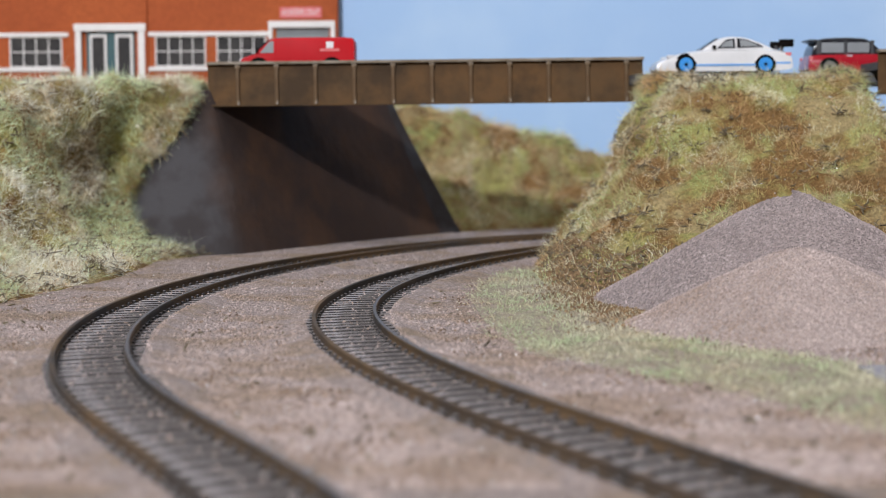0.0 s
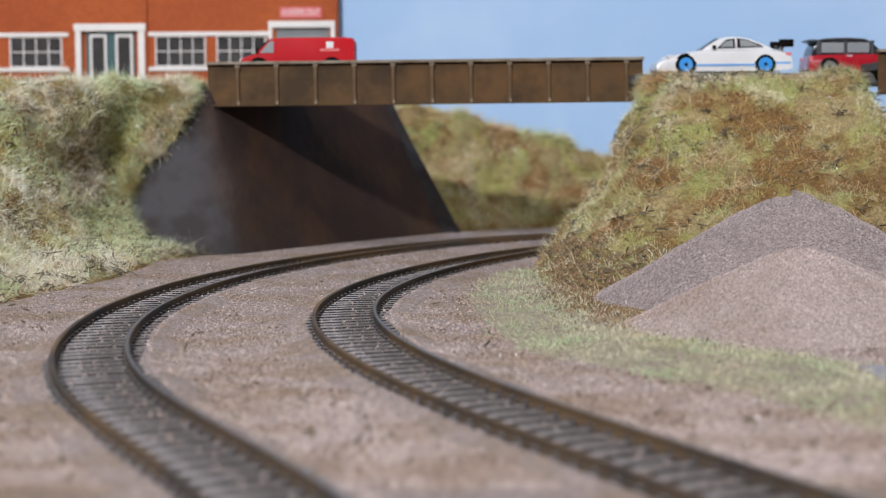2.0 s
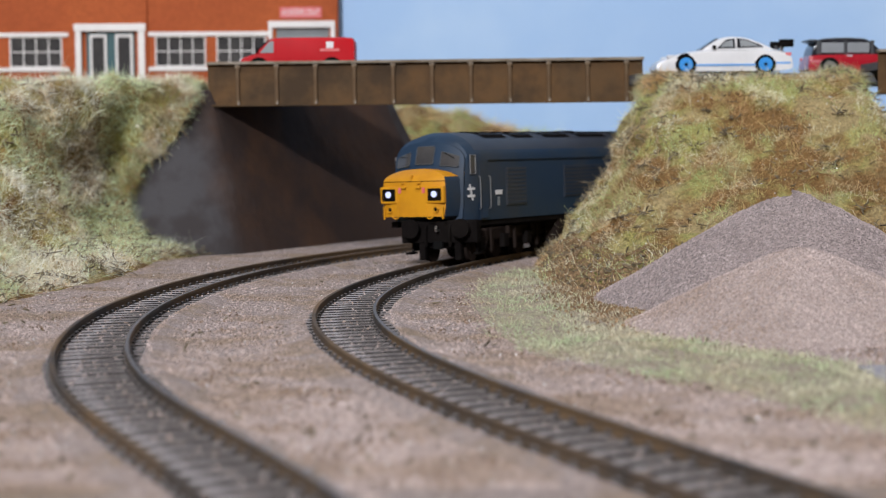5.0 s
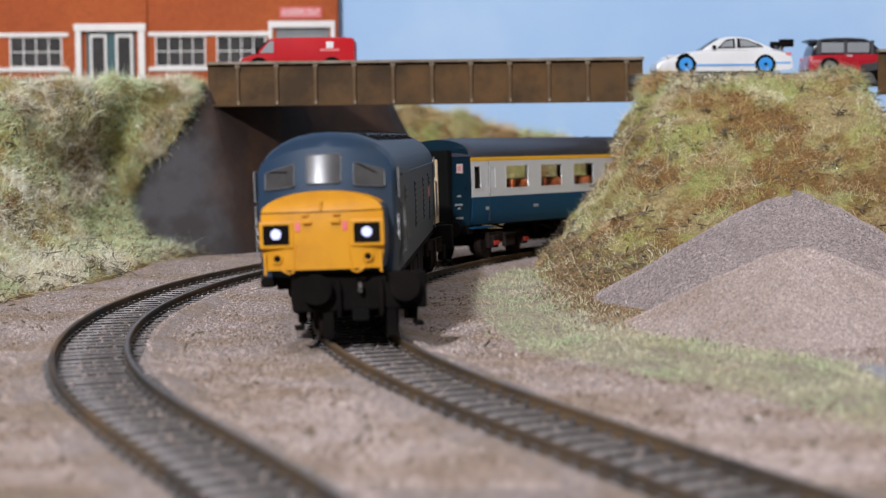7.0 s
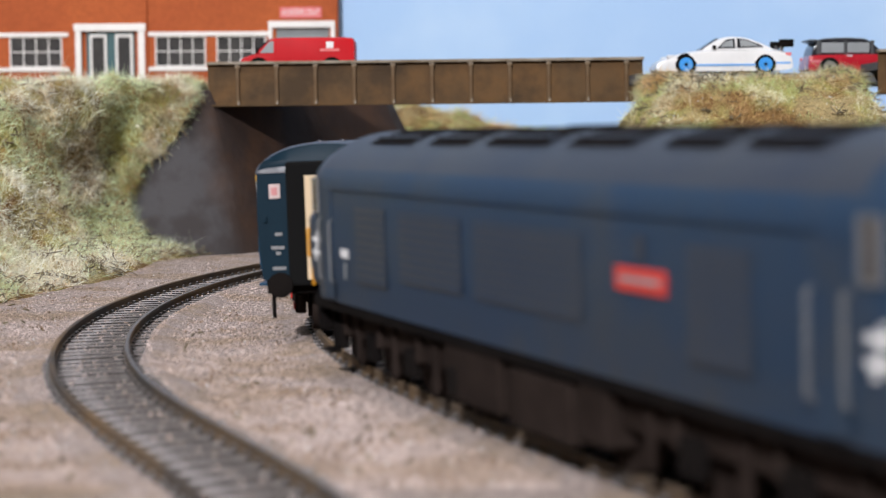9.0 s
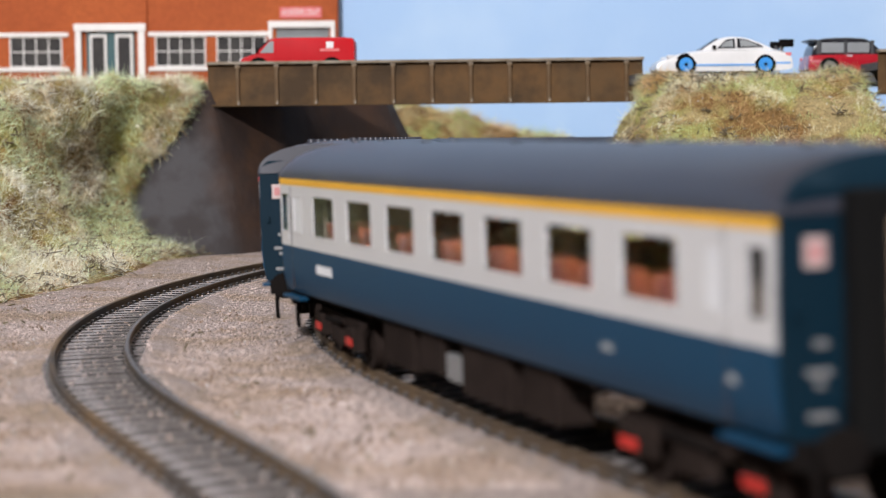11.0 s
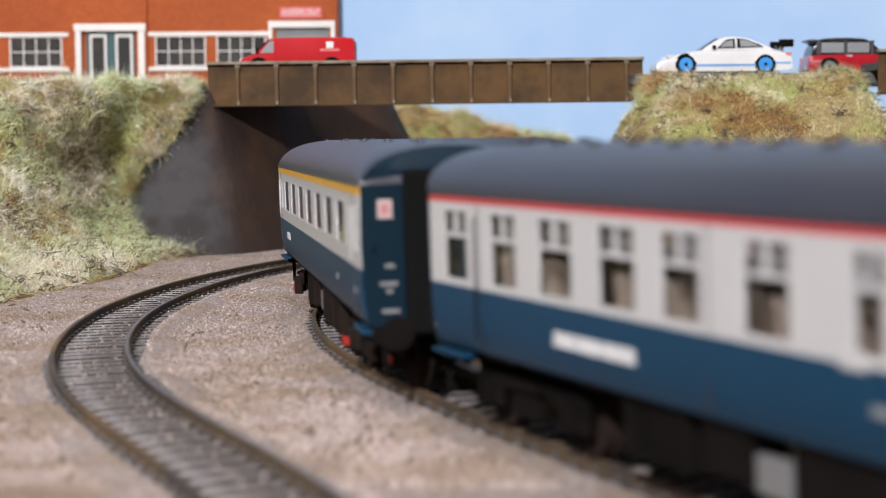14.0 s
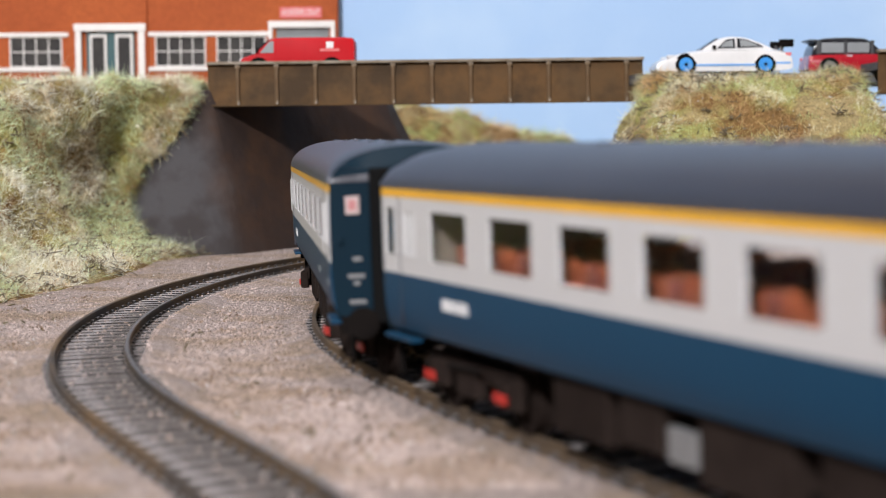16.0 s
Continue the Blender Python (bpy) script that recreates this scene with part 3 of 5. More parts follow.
def shell(outline, half, bulge, arches=()):
    """A car body: its side outline (x, top, bottom) carried across the width with rounded shoulders."""
    rows = []
    for v, k, drop in ((-1.0, 0.0, 2.6), (-0.97, 0.35, 1.0), (-0.85, 0.8, 0.35), (-0.5, 1.0, 0.0), (0.0, 1.0, -0.15), (0.5, 1.0, 0.0), (0.85, 0.8, 0.35), (0.97, 0.35, 1.0), (1.0, 0.0, 2.6)):
        row = []
        for x, zt, zb in outline:
            row.append((x, v * half, max(zb + 0.4, zt - drop * bulge)))
        for x, zt, zb in reversed(outline):
            row.append((x, v * half * 0.97, zb))
        rows.append(row)
    return rings(rows)


def sports_car(m):
    ob = thing("sports_car", "white model sports car with blue wheels and rear wing", "car", "model cars", m)
    L = 61.5
    body = [(0, 4.6, 2.0), (1.2, 6.0, 1.4), (5, 7.6, 1.3), (10, 9.1, 1.3), (16, 10.4, 1.3), (22, 11.0, 1.3), (30, 11.2, 1.3), (40, 11.2, 1.3), (48, 11.3, 1.3), (54, 11.0, 1.4), (58.5, 9.8, 1.8), (60.5, 8.0, 2.4), (61, 5.0, 3.0)]
    part("body", shell(spline(body, 34).tolist(), 12.4, 1.0), CARWHITE, ob, "", True)
    cabin = [(19.5, 10.6, 9.0), (23, 13.0, 9.0), (27.5, 15.6, 9.0), (32, 16.9, 9.0), (37, 17.0, 9.0), (42, 16.2, 9.0), (48, 13.9, 9.0), (53, 11.6, 9.0), (55, 10.6, 9.0)]
    part("cabin", shell(spline(cabin, 24).tolist(), 9.6, 1.0), CARWHITE, ob, "", True)
    for side in (-1, 1):
        for pts, mt in (([(27.2, 11.5), (31.2, 15.3), (35.2, 16.0), (35.6, 11.6)], CARGLASS), ([(36.4, 11.6), (36.2, 16.0), (40, 15.6), (46, 13.4), (48.2, 12.1)], CARGLASS)):
            cx, cz = sum(x for x, z in pts) / len(pts), sum(z for x, z in pts) / len(pts)
            def outline(k, o):
                return [(cx + (x - cx) * k, side * (9.62 - max(0.0, z - 14.0) * 0.2 + o), cz + (z - cz) * k) for x, z in pts]
            glazing = part("side_window", rings([outline(1.0, 0.0), outline(1.0, 0.25)]), mt, ob, "side window in a dark frame")
            # matte pale grey inset: the reflection is put into its colour
            part("pane", rings([outline(0.72, 0.2), outline(0.72, 0.36)]), SHUTTER, glazing, "pane painted pale grey as a reflection")
        part("stripe", box(16.2, side * 12.32, 3.6, 46.0, side * 12.52, 4.5), CARBLUE, ob, "pale blue side stripe")
        part("stripe", box(53.5, side * 12.05, 4.4, 60.0, side * 12.3, 5.3), CARBLUE, ob, "pale blue side stripe")
        part("mirror", box(25.0, side * 10.2, 11.3, 26.6, side * 12.2, 12.8, 0.4), BLACK, ob)
        for x in (13.0, 48.6):
            part("wheel_arch", cyl((x, side * 11.2, 4.5), (x, side * 12.46, 4.6), 4.75, 24), BLACK, ob)
            wheel(ob, x, 4.3, 4.3, side * 11.4, side, WHEELBLUE)
        part("headlamp", box(4.6, side * 8.4, 7.0, 8.6, side * 11.6, 8.6, 0.7), FROSTED, ob)
        part("tail_lamp", box(57.6, side * 9.0, 8.0, 60.3, side * 12.2, 9.5, 0.4), SIGNPINK, ob)
        part("wing_strut", box(56.2, side * 6.0 - 0.4, 10.2, 57.6, side * 6.0 + 0.4, 13.4), CARWHITE, ob)
        part("wing_end", box(55.0, side * 10.6, 12.0, 61.5, side * 11.2, 15.4, 0.2), BLACK, ob)
    part("windscreen", rings([[(20.6, -8.4, 11.2), (20.6, 8.4, 11.2), (28.0, 7.0, 16.0), (28.0, -7.0, 16.0)], [(20.2, -8.4, 11.5), (20.2, 8.4, 11.5), (27.6, 7.0, 16.3), (27.6, -7.0, 16.3)]]), CARGLASS, ob)
    part("rear_wing", box(54.8, -10.8, 13.2, 61.2, 10.8, 14.6, 0.4), BLACK, ob, "black rear wing")
    return ob


def hatchback(m):
    ob = thing("small_hatchback", "red model hatchback with dark grey roof", "car", "model cars", m)
    body = [(0, 4.5, 2.6), (0.8, 8.5, 2.0), (3, 10.3, 1.8), (12, 10.7, 1.8), (26, 10.9, 1.8), (34, 10.6, 1.8), (41, 9.9, 1.8), (46, 8.3, 2.2), (48.5, 5.2, 2.8)]
    part("body", shell(spline(body, 28).tolist(), 11.6, 0.9), CARRED, ob, "", True)
    cabin = [(1.8, 10.2, 9.0), (3.2, 15.2, 9.0), (8, 18.0, 9.0), (18, 18.6, 9.0), (26, 18.2, 9.0), (31, 15.2, 9.0), (35, 10.4, 9.0)]
    part("cabin", shell(spline(cabin, 22).tolist(), 9.9, 0.8), CARGLASS, ob, "dark glazed cabin", True)
    part("roof", shell([(2.6, 17.6, 16.9), (8, 18.8, 17.6), (18, 19.2, 18.0), (26, 18.6, 17.5), (29, 17.0, 16.4)], 9.8, 0.3), GREYROOF, ob, "graphite roof", True)
    part("roof_spoiler", box(0.8, -8.5, 17.4, 4.4, 8.5, 18.2, 0.3), GREYROOF, ob)
    for side in (-1, 1):
        for x, t in ((5.0, 1.0), (17.2, 0.5), (29.4, 0.8)):
            part("pillar", box(x - t, side * 9.3, 10.4, x + t, side * 9.95, 17.4, 0.15), GREYROOF, ob)
        for x0, x1 in ((6.2, 16.4), (18.0, 28.0)):
            part("side_window", box(x0, side * 9.75, 11.2, x1, side * 9.98, 16.4, 0.1), SHUTTER, ob, "side window painted pale grey as a reflection")
        part("door_handle", box(17.5, side * 11.4, 9.2, 20.0, side * 11.8, 9.8, 0.1), FROSTED, ob)
        part("tail_lamp", box(0.6, side * 9.4, 7.2, 2.0, side * 11.5, 9.4, 0.3), SIGNPINK, ob)
        for x in (9.5, 40.0):
            part("wheel_arch", cyl((x, side * 10.8, 4.2), (x, side * 11.66, 4.2), 4.5, 22), BLACK, ob)
            wheel(ob, x, 4.0, 4.0, side * 10.8, side, STEEL)
    return ob


def van(m):
    ob = thing("delivery_van", "red post van with a small crest on its side", "van", "model cars", m)
    load = [(16.0, 17.2, 3.0), (17, 18.0, 3.0), (20, 18.3, 3.0), (48, 18.3, 3.0), (52.4, 17.9, 3.0), (53.4, 16.5, 3.2)]
    part("load_body", shell(load, 11.8, 0.5), VANRED, ob, "", True)
    cab = [(0, 6.0, 3.0), (0.8, 8.6, 2.6), (4, 9.8, 2.4), (7, 10.6, 2.4), (11, 14.4, 2.4), (14.5, 17.4, 2.4), (18, 18.2, 2.4)]
    part("cab", shell(cab, 11.4, 0.5), VANRED, ob, "", True)
    part("windscreen", rings([[(7.0, -9.8, 10.9), (7.0, 9.8, 10.9), (13.6, 9.0, 17.0), (13.6, -9.0, 17.0)], [(6.6, -9.8, 11.2), (6.6, 9.8, 11.2), (13.2, 9.0, 17.3), (13.2, -9.0, 17.3)]]), CARGLASS, ob)
    for side in (-1, 1):
        rows = [[(x, side * o, z) for x, z in ((9.6, 11.0), (14.0, 16.2), (17.6, 16.4), (17.6, 11.0))] for o in (11.3, 11.62)]
        part("side_window", rings(rows), SHUTTER, ob, "cab side window painted pale grey as a reflection")
        part("crest", box(40.4, side * 11.7, 13.0, 43.8, side * 11.95, 16.0, 0.1), MARKING, ob, "small pale crest")
        part("crest_bar", box(37.5, side * 11.72, 11.6, 46.5, side * 11.9, 12.7), SIGNPINK, ob)
        part("mirror", box(7.8, side * 11.4, 11.0, 8.8, side * 13.0, 13.4, 0.2), BLACK, ob)
        part("headlamp", box(0.0, side * 7.5, 6.6, 1.6, side * 10.6, 8.6, 0.3), FROSTED, ob)
        for x in (9.0, 43.0):
            part("wheel_arch", cyl((x, side * 11.0, 4.2), (x, side * 11.86, 4.2), 4.8, 20), BLACK, ob)
            wheel(ob, x, 4.0, 4.0, side * 10.9, side, STEEL)
    return ob


sports_car(pose(0.0962, 0.800, 0.0762, 0, 0, 0.3))
hatchback(pose(0.1668, 0.812, 0.0762, 0, 0, 0.0) @ Matrix.Diagonal((1, 1, 0.88, 1)))
van(pose(-0.0940, 0.828, 0.0772, 0, 0, 0.0))


# ---- grass fibres, twigs, grit ----
def fibres(name, label, base, normals, length, width, material, seed, lean=0.75, up=0.35, parent=None):
    """Loose tapering fibres rooted at the base points."""
    rng = np.random.default_rng(seed)
    n = len(base)
    tang = rng.normal(size=(n, 3))
    d = normals * (1 - lean) + tang * lean * 0.55 + np.array([0, 0, up])
    d /= np.linalg.norm(d, axis=1)[:, None]
    side = np.cross(d, rng.normal(size=(n, 3)))
    side /= np.linalg.norm(side, axis=1)[:, None]
    ln = rng.uniform(length[0], length[1], (n, 1))
    bend = rng.normal(size=(n, 3)) * 0.22 * ln
    mid = base + d * ln * 0.55 + bend * 0.3
    tip = base + d * ln + bend - np.array([0, 0, 0.12]) * ln
    w = side * width * rng.uniform(0.6, 1.3, (n, 1))
    v = np.concatenate([base - w, base + w, mid - w * 0.8, mid + w * 0.8, tip])
    i = np.arange(n)
    f = np.concatenate([np.stack([i, i + n, i + 3 * n, i + 2 * n], 1)])
    g = np.stack([i + 2 * n, i + 3 * n, i + 4 * n], 1)
    faces = f.tolist() + g.tolist()
    return soup(name, v, faces, material, label, "" if parent else "grass", parent)


def scatter(grid, n, seed, keep=None, lo=0.0, hi=1.0):
    """Random points and normals on a bank's skin."""
    rng = np.random.default_rng(seed)
    m, k = grid.shape[:2]
    u, v = rng.uniform(lo, hi, n) * (m - 1.001), rng.uniform(0, 1, n) * (k - 1.001)
    a, b = u.astype(int), v.astype(int)
    p00, p10, p01, p11 = grid[a, b], grid[a + 1, b], grid[a, b + 1], grid[a + 1, b + 1]
    fu, fv = (u - a)[:, None], (v - b)[:, None]
    p = p00 * (1 - fu) * (1 - fv) + p10 * fu * (1 - fv) + p01 * (1 - fu) * fv + p11 * fu * fv
    nn = np.cross(p10 - p00, p01 - p00)
    nn /= np.linalg.norm(nn, axis=1)[:, None] + 1e-9
    nn *= np.where(nn[:, 2:] < 0, -1, 1)
    if keep is not None:
        q = keep(p)
        p, nn = p[q], nn[q]
    return p, nn


def patchy(scale, level, seed):
    def keep(p):
        return np.array([noise.noise(Vector(q) / scale + Vector((seed, seed, 0))) > level for q in p])
    return keep


def grass_on(grid, count, label, seed, lo, hi, length, parent, level=0.05, pale=FIBRE_PALE):
    p, n = scatter(grid, count, seed, None, lo, hi)
    fibres("grass", label, p - n * 0.5, n, (length[0] * 1.2, length[1] * 1.35), 0.07, BLADE, seed, 0.95, 0.12, parent)
    p, n = scatter(grid, count, seed + 1, patchy(19, level, seed), lo, hi)
    fibres("grass", label, p - n * 0.4, n, (length[0] * 1.3, length[1] * 1.7), 0.065, pale, seed + 1, 0.9, 0.2, parent)
    p, n = scatter(grid, count // 25, seed + 2, None, lo, hi)
    fibres("long_grass", label, p - n * 0.4, n, (length[1], length[1] * 2.3), 0.07, pale, seed + 2, 0.7, 0.3, parent)


grass_on(LEFT_GRID, 120000, "matted straw and pale green grass fibres on the bank", 21, 0.02, 0.82, (1.6, 4.6), left_bank, -0.5, FIBRE_MINT)
grass_on(RIGHT_GRID, 130000, "tan and green grass fibres covering the mound", 31, 0.0, 0.97, (1.3, 3.8), mound)
grass_on(FAR_GRID, 34000, "brown and green scrub fibres on the far cutting", 41, 0.02, 0.98, (2.5, 5.5), far_bank)

# grassy verge between the inner track and the heaps
VERGE = np.array([spline([(26, 690, GROUND + 0.1), (10, 585, GROUND + 0.1), (16, 460, GROUND + 0.1), (31, 405, GROUND + 0.1), (62, 350, GROUND + 0.1), (82, 290, GROUND + 0.1), (110, 240, GROUND + 0.1)], 40),
                  spline([(48, 690, GROUND + 0.5), (40, 590, GROUND + 0.8), (40, 480, GROUND + 0.8), (52, 425, GROUND + 0.7), (80, 372, GROUND + 0.6), (112, 325, GROUND + 0.6), (150, 270, GROUND + 0.6)], 40),
                  spline([(75, 690, GROUND + 0.1), (75, 590, GROUND + 0.1), (62, 500, GROUND + 0.1), (72, 440, GROUND + 0.1), (98, 396, GROUND + 0.1), (140, 362, GROUND + 0.1), (190, 320, GROUND + 0.1)], 40)])


def verge_points(n, seed, level):
    p, nn = scatter(VERGE, n, seed, patchy(14, level, seed))
    rng = np.random.default_rng(seed)
    p = p + rng.normal(size=p.shape) * np.array([2.5, 4.0, 0])
    return p, np.tile(np.array([0, 0, 1.0]), (len(p), 1))


MAT_VERGE = mat("thin_verge_turf", (0.34, 0.33, 0.2), 0.95, second=(0.37, 0.3, 0.23), grain=70, bump=0.9, bump_scale=700, third=(0.32, 0.25, 0.2), patch=60, speck=(900, 0.3))
tagged(part("verge", rings([[Vector(p) + noise.noise_vector(Vector(p) / 9) * Vector((3, 4, 0)) for p in row] for row in VERGE], closed=False), MAT_VERGE, None, "", True), "thin verge of green and straw turf beside the track", "", "", "structure")
p, n = verge_points(26000, 51, -0.02)
fibres("grass", "short green and straw fibres on the verge", p, n, (0.9, 2.4), 0.09, VERGEFIBRE, 51, 0.85, 0.3)
p, n = verge_points(14000, 52, 0.0)
fibres("grass", "short dry fibres on the verge", p, n, (0.9, 2.4), 0.09, VERGEFIBRE, 52, 0.85, 0.3)


def twigs(name, label, p, seed, size, material, parent):
    """Short bent sticks of three sides."""
    rng = np.random.default_rng(seed)
    v, f = [], []
    for q in p:
        d = rng.normal(size=3) * np.array([1, 1, 0.45])
        d /= np.linalg.norm(d)
        e = rng.normal(size=3) * 0.4
        a = q + np.array([0, 0, 0.5])
        b, c = a + d * size * rng.uniform(0.4, 1.2), None
        c = b + (d + e) * size * rng.uniform(0.3, 0.9)
        s = np.cross(d, [0.3, 0.2, 1.0])
        s /= np.linalg.norm(s)
        t = np.cross(d, s)
        r = rng.uniform(0.15, 0.42)
        k = len(v)
        for o, w in ((a, 0.7), (b, 1.0), (c, 0.3)):
            for g in range(3):
                v.append(o + (s * math.cos(g * 2.09) + t * math.sin(g * 2.09)) * r * w)
        for o in (0, 3):
            for g in range(3):
                h = (g + 1) % 3
                f.append((k + o + g, k + o + h, k + o + 3 + h, k + o + 3 + g))
    return soup(name, v, f, material, label, "", parent)


# twig count raised: the dark sticks also stand for shade between grass clumps
for bk, grid, num, sd, lo, hi in ((left_bank, LEFT_GRID, 2600, 61, 0.0, 0.7), (mound, RIGHT_GRID, 3200, 62, 0.02, 0.85), (far_bank, FAR_GRID, 500, 63, 0.1, 0.9)):
    p, n = scatter(grid, num, sd, patchy(20, 0.0, sd), lo, hi)
    twigs("twig_litter", "dark dead twigs in the grass, also standing for shade between clumps", p + n * 1.4, sd, 2.4, STALK, bk)
# dead sprigs: knots of dark bent stalks
for bk, grid, num, sd, lo, hi, size in ((mound, RIGHT_GRID, 120, 66, 0.06, 0.86, 2.6), (left_bank, LEFT_GRID, 60, 67, 0.0, 0.2, 2.6), (left_bank, LEFT_GRID, 50, 68, 0.2, 0.7, 2.2)):
    p, n = scatter(grid, num, sd, None, lo, hi)
    knot = np.repeat(p + n * 1.6, 9, 0) + np.random.default_rng(sd).normal(size=(num * 9, 3)) * np.array([1.3, 1.3, 0.5])
    twigs("dead_sprig_litter", "knots of dark dead stalks in the grass", knot, sd, size, STALK, bk)
p, n = scatter(RIGHT_GRID, 700, 65, None, 0.0, 0.12)
twigs("twig_litter", "brown twigs and leaf litter at the mound's foot", p + np.array([0, 0, 0.6]), 65, 2.0, STALK, mound)


def grains(name, label, pts, lo, hi, material, seed, category):
    """Angular four-sided stones."""
    rng = np.random.default_rng(seed)
    n = len(pts)
    base = np.array([[0.9, 0.1, -0.5], [-0.55, 0.8, -0.4], [-0.5, -0.75, -0.5], [0.05, 0.0, 0.85]])
    a = rng.uniform(0, 2 * math.pi, n)
    s = rng.uniform(lo, hi, (n, 1, 1)) ** 1.0
    j = base[None] + rng.normal(size=(n, 4, 3)) * 0.25
    x = j[:, :, 0] * np.cos(a)[:, None] - j[:, :, 1] * np.sin(a)[:, None]
    y = j[:, :, 0] * np.sin(a)[:, None] + j[:, :, 1] * np.cos(a)[:, None]
    v = np.stack([x, y, j[:, :, 2] * 0.8], 2) * s + pts[:, None]
    i = np.arange(n)[:, None] * 4
    f = np.concatenate([i + np.array(t) for t in ((0, 1, 3), (1, 2, 3), (2, 0, 3), (0, 2, 1))])
    return soup(name, v.reshape(-1, 3), f.tolist(), material, label, category)


def ground_points(n, seed):
    """Points over the ballast, denser where the eye is nearer, clear of the sleepers."""
    rng = np.random.default_rng(seed)
    y = 260 / (1 - rng.uniform(0, 0.74, n))
    x = rng.uniform(-0.27, 0.27, n) * y
    keep = np.ones(n, bool)
    for line in (INNER[330:1150:3], OUTER[330:1060:3]):
        d = np.full(n, 1e9)
        for q in line:
            d = np.minimum(d, (x - q[0]) ** 2 + (y - q[1]) ** 2)
        d = np.sqrt(d)
        keep &= d > 14.6 + rng.normal(size=n) * 1.0
    return np.stack([x, y, np.full(n, GROUND + 0.05)], 1)[keep]


grains("ballast_stones", "loose pinkish ballast stones on the ground", ground_points(110000, 71), 0.22, 0.55, GRIT, 71, "ballast")


def shoulder_points(line, clip, n, seed):
    """Points on the banked ballast beside a track, a few of them on the sleepers."""
    rng = np.random.default_rng(seed)
    q = line[rng.integers(clip[0] + 120, clip[1] - 160, n)]
    side = np.where(rng.uniform(size=n) < 0.55, 1.0, -1.0)
    o = side * np.where(side > 0, rng.uniform(10.6, 17.5, n), rng.uniform(13.0, 18.5, n))
    stray = rng.uniform(size=n) < 0.1
    o = np.where(stray, rng.uniform(-14, 7.5, n), o)
    z = GROUND + np.clip(1.0 - (np.abs(o) - 14.0) * 0.25, 0.1, 1.0) - CANT * np.clip(o, -14, 14)
    return np.stack([q[:, 0] - np.sin(q[:, 2]) * o, q[:, 1] + np.cos(q[:, 2]) * o, z], 1)


for line, clip, sd in ((INNER, (330, 1150), 73), (OUTER, (330, 1060), 74)):
    grains("ballast_stones", "loose pinkish ballast stones beside the sleepers", shoulder_points(line, clip, 16000, sd), 0.2, 0.5, GRIT, sd, "ballast")
CRUMB = mat("brown_soil_crumb", (0.2, 0.13, 0.08), 0.95, second=(0.12, 0.075, 0.045), grain=60, island=0.5)
crumbs = ground_points(26000, 75)
crumbs = crumbs[patchy(16, 0.18, 75)(crumbs)]
grains("soil_crumbs", "brown soil crumbs in patches on the ballast", crumbs + np.array([0, 0, 0.1]), 0.2, 0.6, CRUMB, 75, "soil")


def heap_points(ob, n, seed):
    rng = np.random.default_rng(seed)
    me = ob.data
    co = np.array([v.co[:] for v in me.vertices]) / MM
    quads = [q.vertices[:] for q in me.polygons if len(q.vertices) == 4]
    pick = rng.integers(0, len(quads), n)
    q = np.array(quads)[pick]
    area = np.linalg.norm(np.cross(co[q[:, 1]] - co[q[:, 0]], co[q[:, 3]] - co[q[:, 0]]), axis=1)
    q = q[rng.uniform(0, area.max() * 0.7, n) < area]
    u, w = rng.uniform(0, 1, (len(q), 1)), rng.uniform(0, 1, (len(q), 1))
    return (co[q[:, 0]] * (1 - u) + co[q[:, 1]] * u) * (1 - w) + (co[q[:, 3]] * (1 - u) + co[q[:, 2]] * u) * w


for k, hp in enumerate(HEAPS):
    grains("gravel_stones", "loose grey-pink gravel stones on the heap", heap_points(hp, 60000, 81 + k), 0.24, 0.6 - 0.14 * k, (SHADEGRIT, GRIT)[k], 81 + k, "gravel")

# brown leaf litter where the mound meets the verge, and a few sticks on the ballast
rng = np.random.default_rng(95)
litter, n = scatter(RIGHT_GRID, 30000, 95, lambda p: (p[:, 0] < 84) & (p[:, 1] > 500) & (p[:, 1] < 720), 0.0, 0.2)
ring = np.stack([rng.normal(52, 8, 5000), rng.normal(560, 36, 5000), np.full(5000, GROUND + 0.9)], 1)
LEAF = mat("brown_leaf_litter", (0.14, 0.08, 0.035), 0.95, second=(0.24, 0.16, 0.085), grain=80, island=0.5)
grains("leaf_litter", "crumbled brown leaf litter at the mound's foot", np.concatenate([litter + n * 1.3, ring]), 0.3, 0.8, LEAF, 96, "litter")
sticks = ground_points(260, 97)
tagged(twigs("ground_twigs", "scattered dark twigs on the ballast", sticks, 97, 1.6, STALK, None), "scattered dark twigs on the ballast", "twigs")
# bright white grains added to look like glints of light on grass and ballast
for bk, grid, sd in ((left_bank, LEFT_GRID, 101), (mound, RIGHT_GRID, 102)):
    p, n = scatter(grid, 420, sd, None, 0.0, 0.8)
    grains("glint", "tiny white grains standing for glints among the fibres", p + n * 2.0, 0.18, 0.45, GLINTWHITE, sd, "").parent = bk
grains("glint_grains", "tiny white grains standing for glints on the ballast", ground_points(500, 103) + np.array([0, 0, 0.3]), 0.15, 0.35, GLINTWHITE, 103, "flecks")
structure("road_patch", box(93, 366, GROUND - 0.5, 220, 391, GROUND + 0.95, 0.4), GREYPATCH, "strip of blue-grey road card beside the heaps")


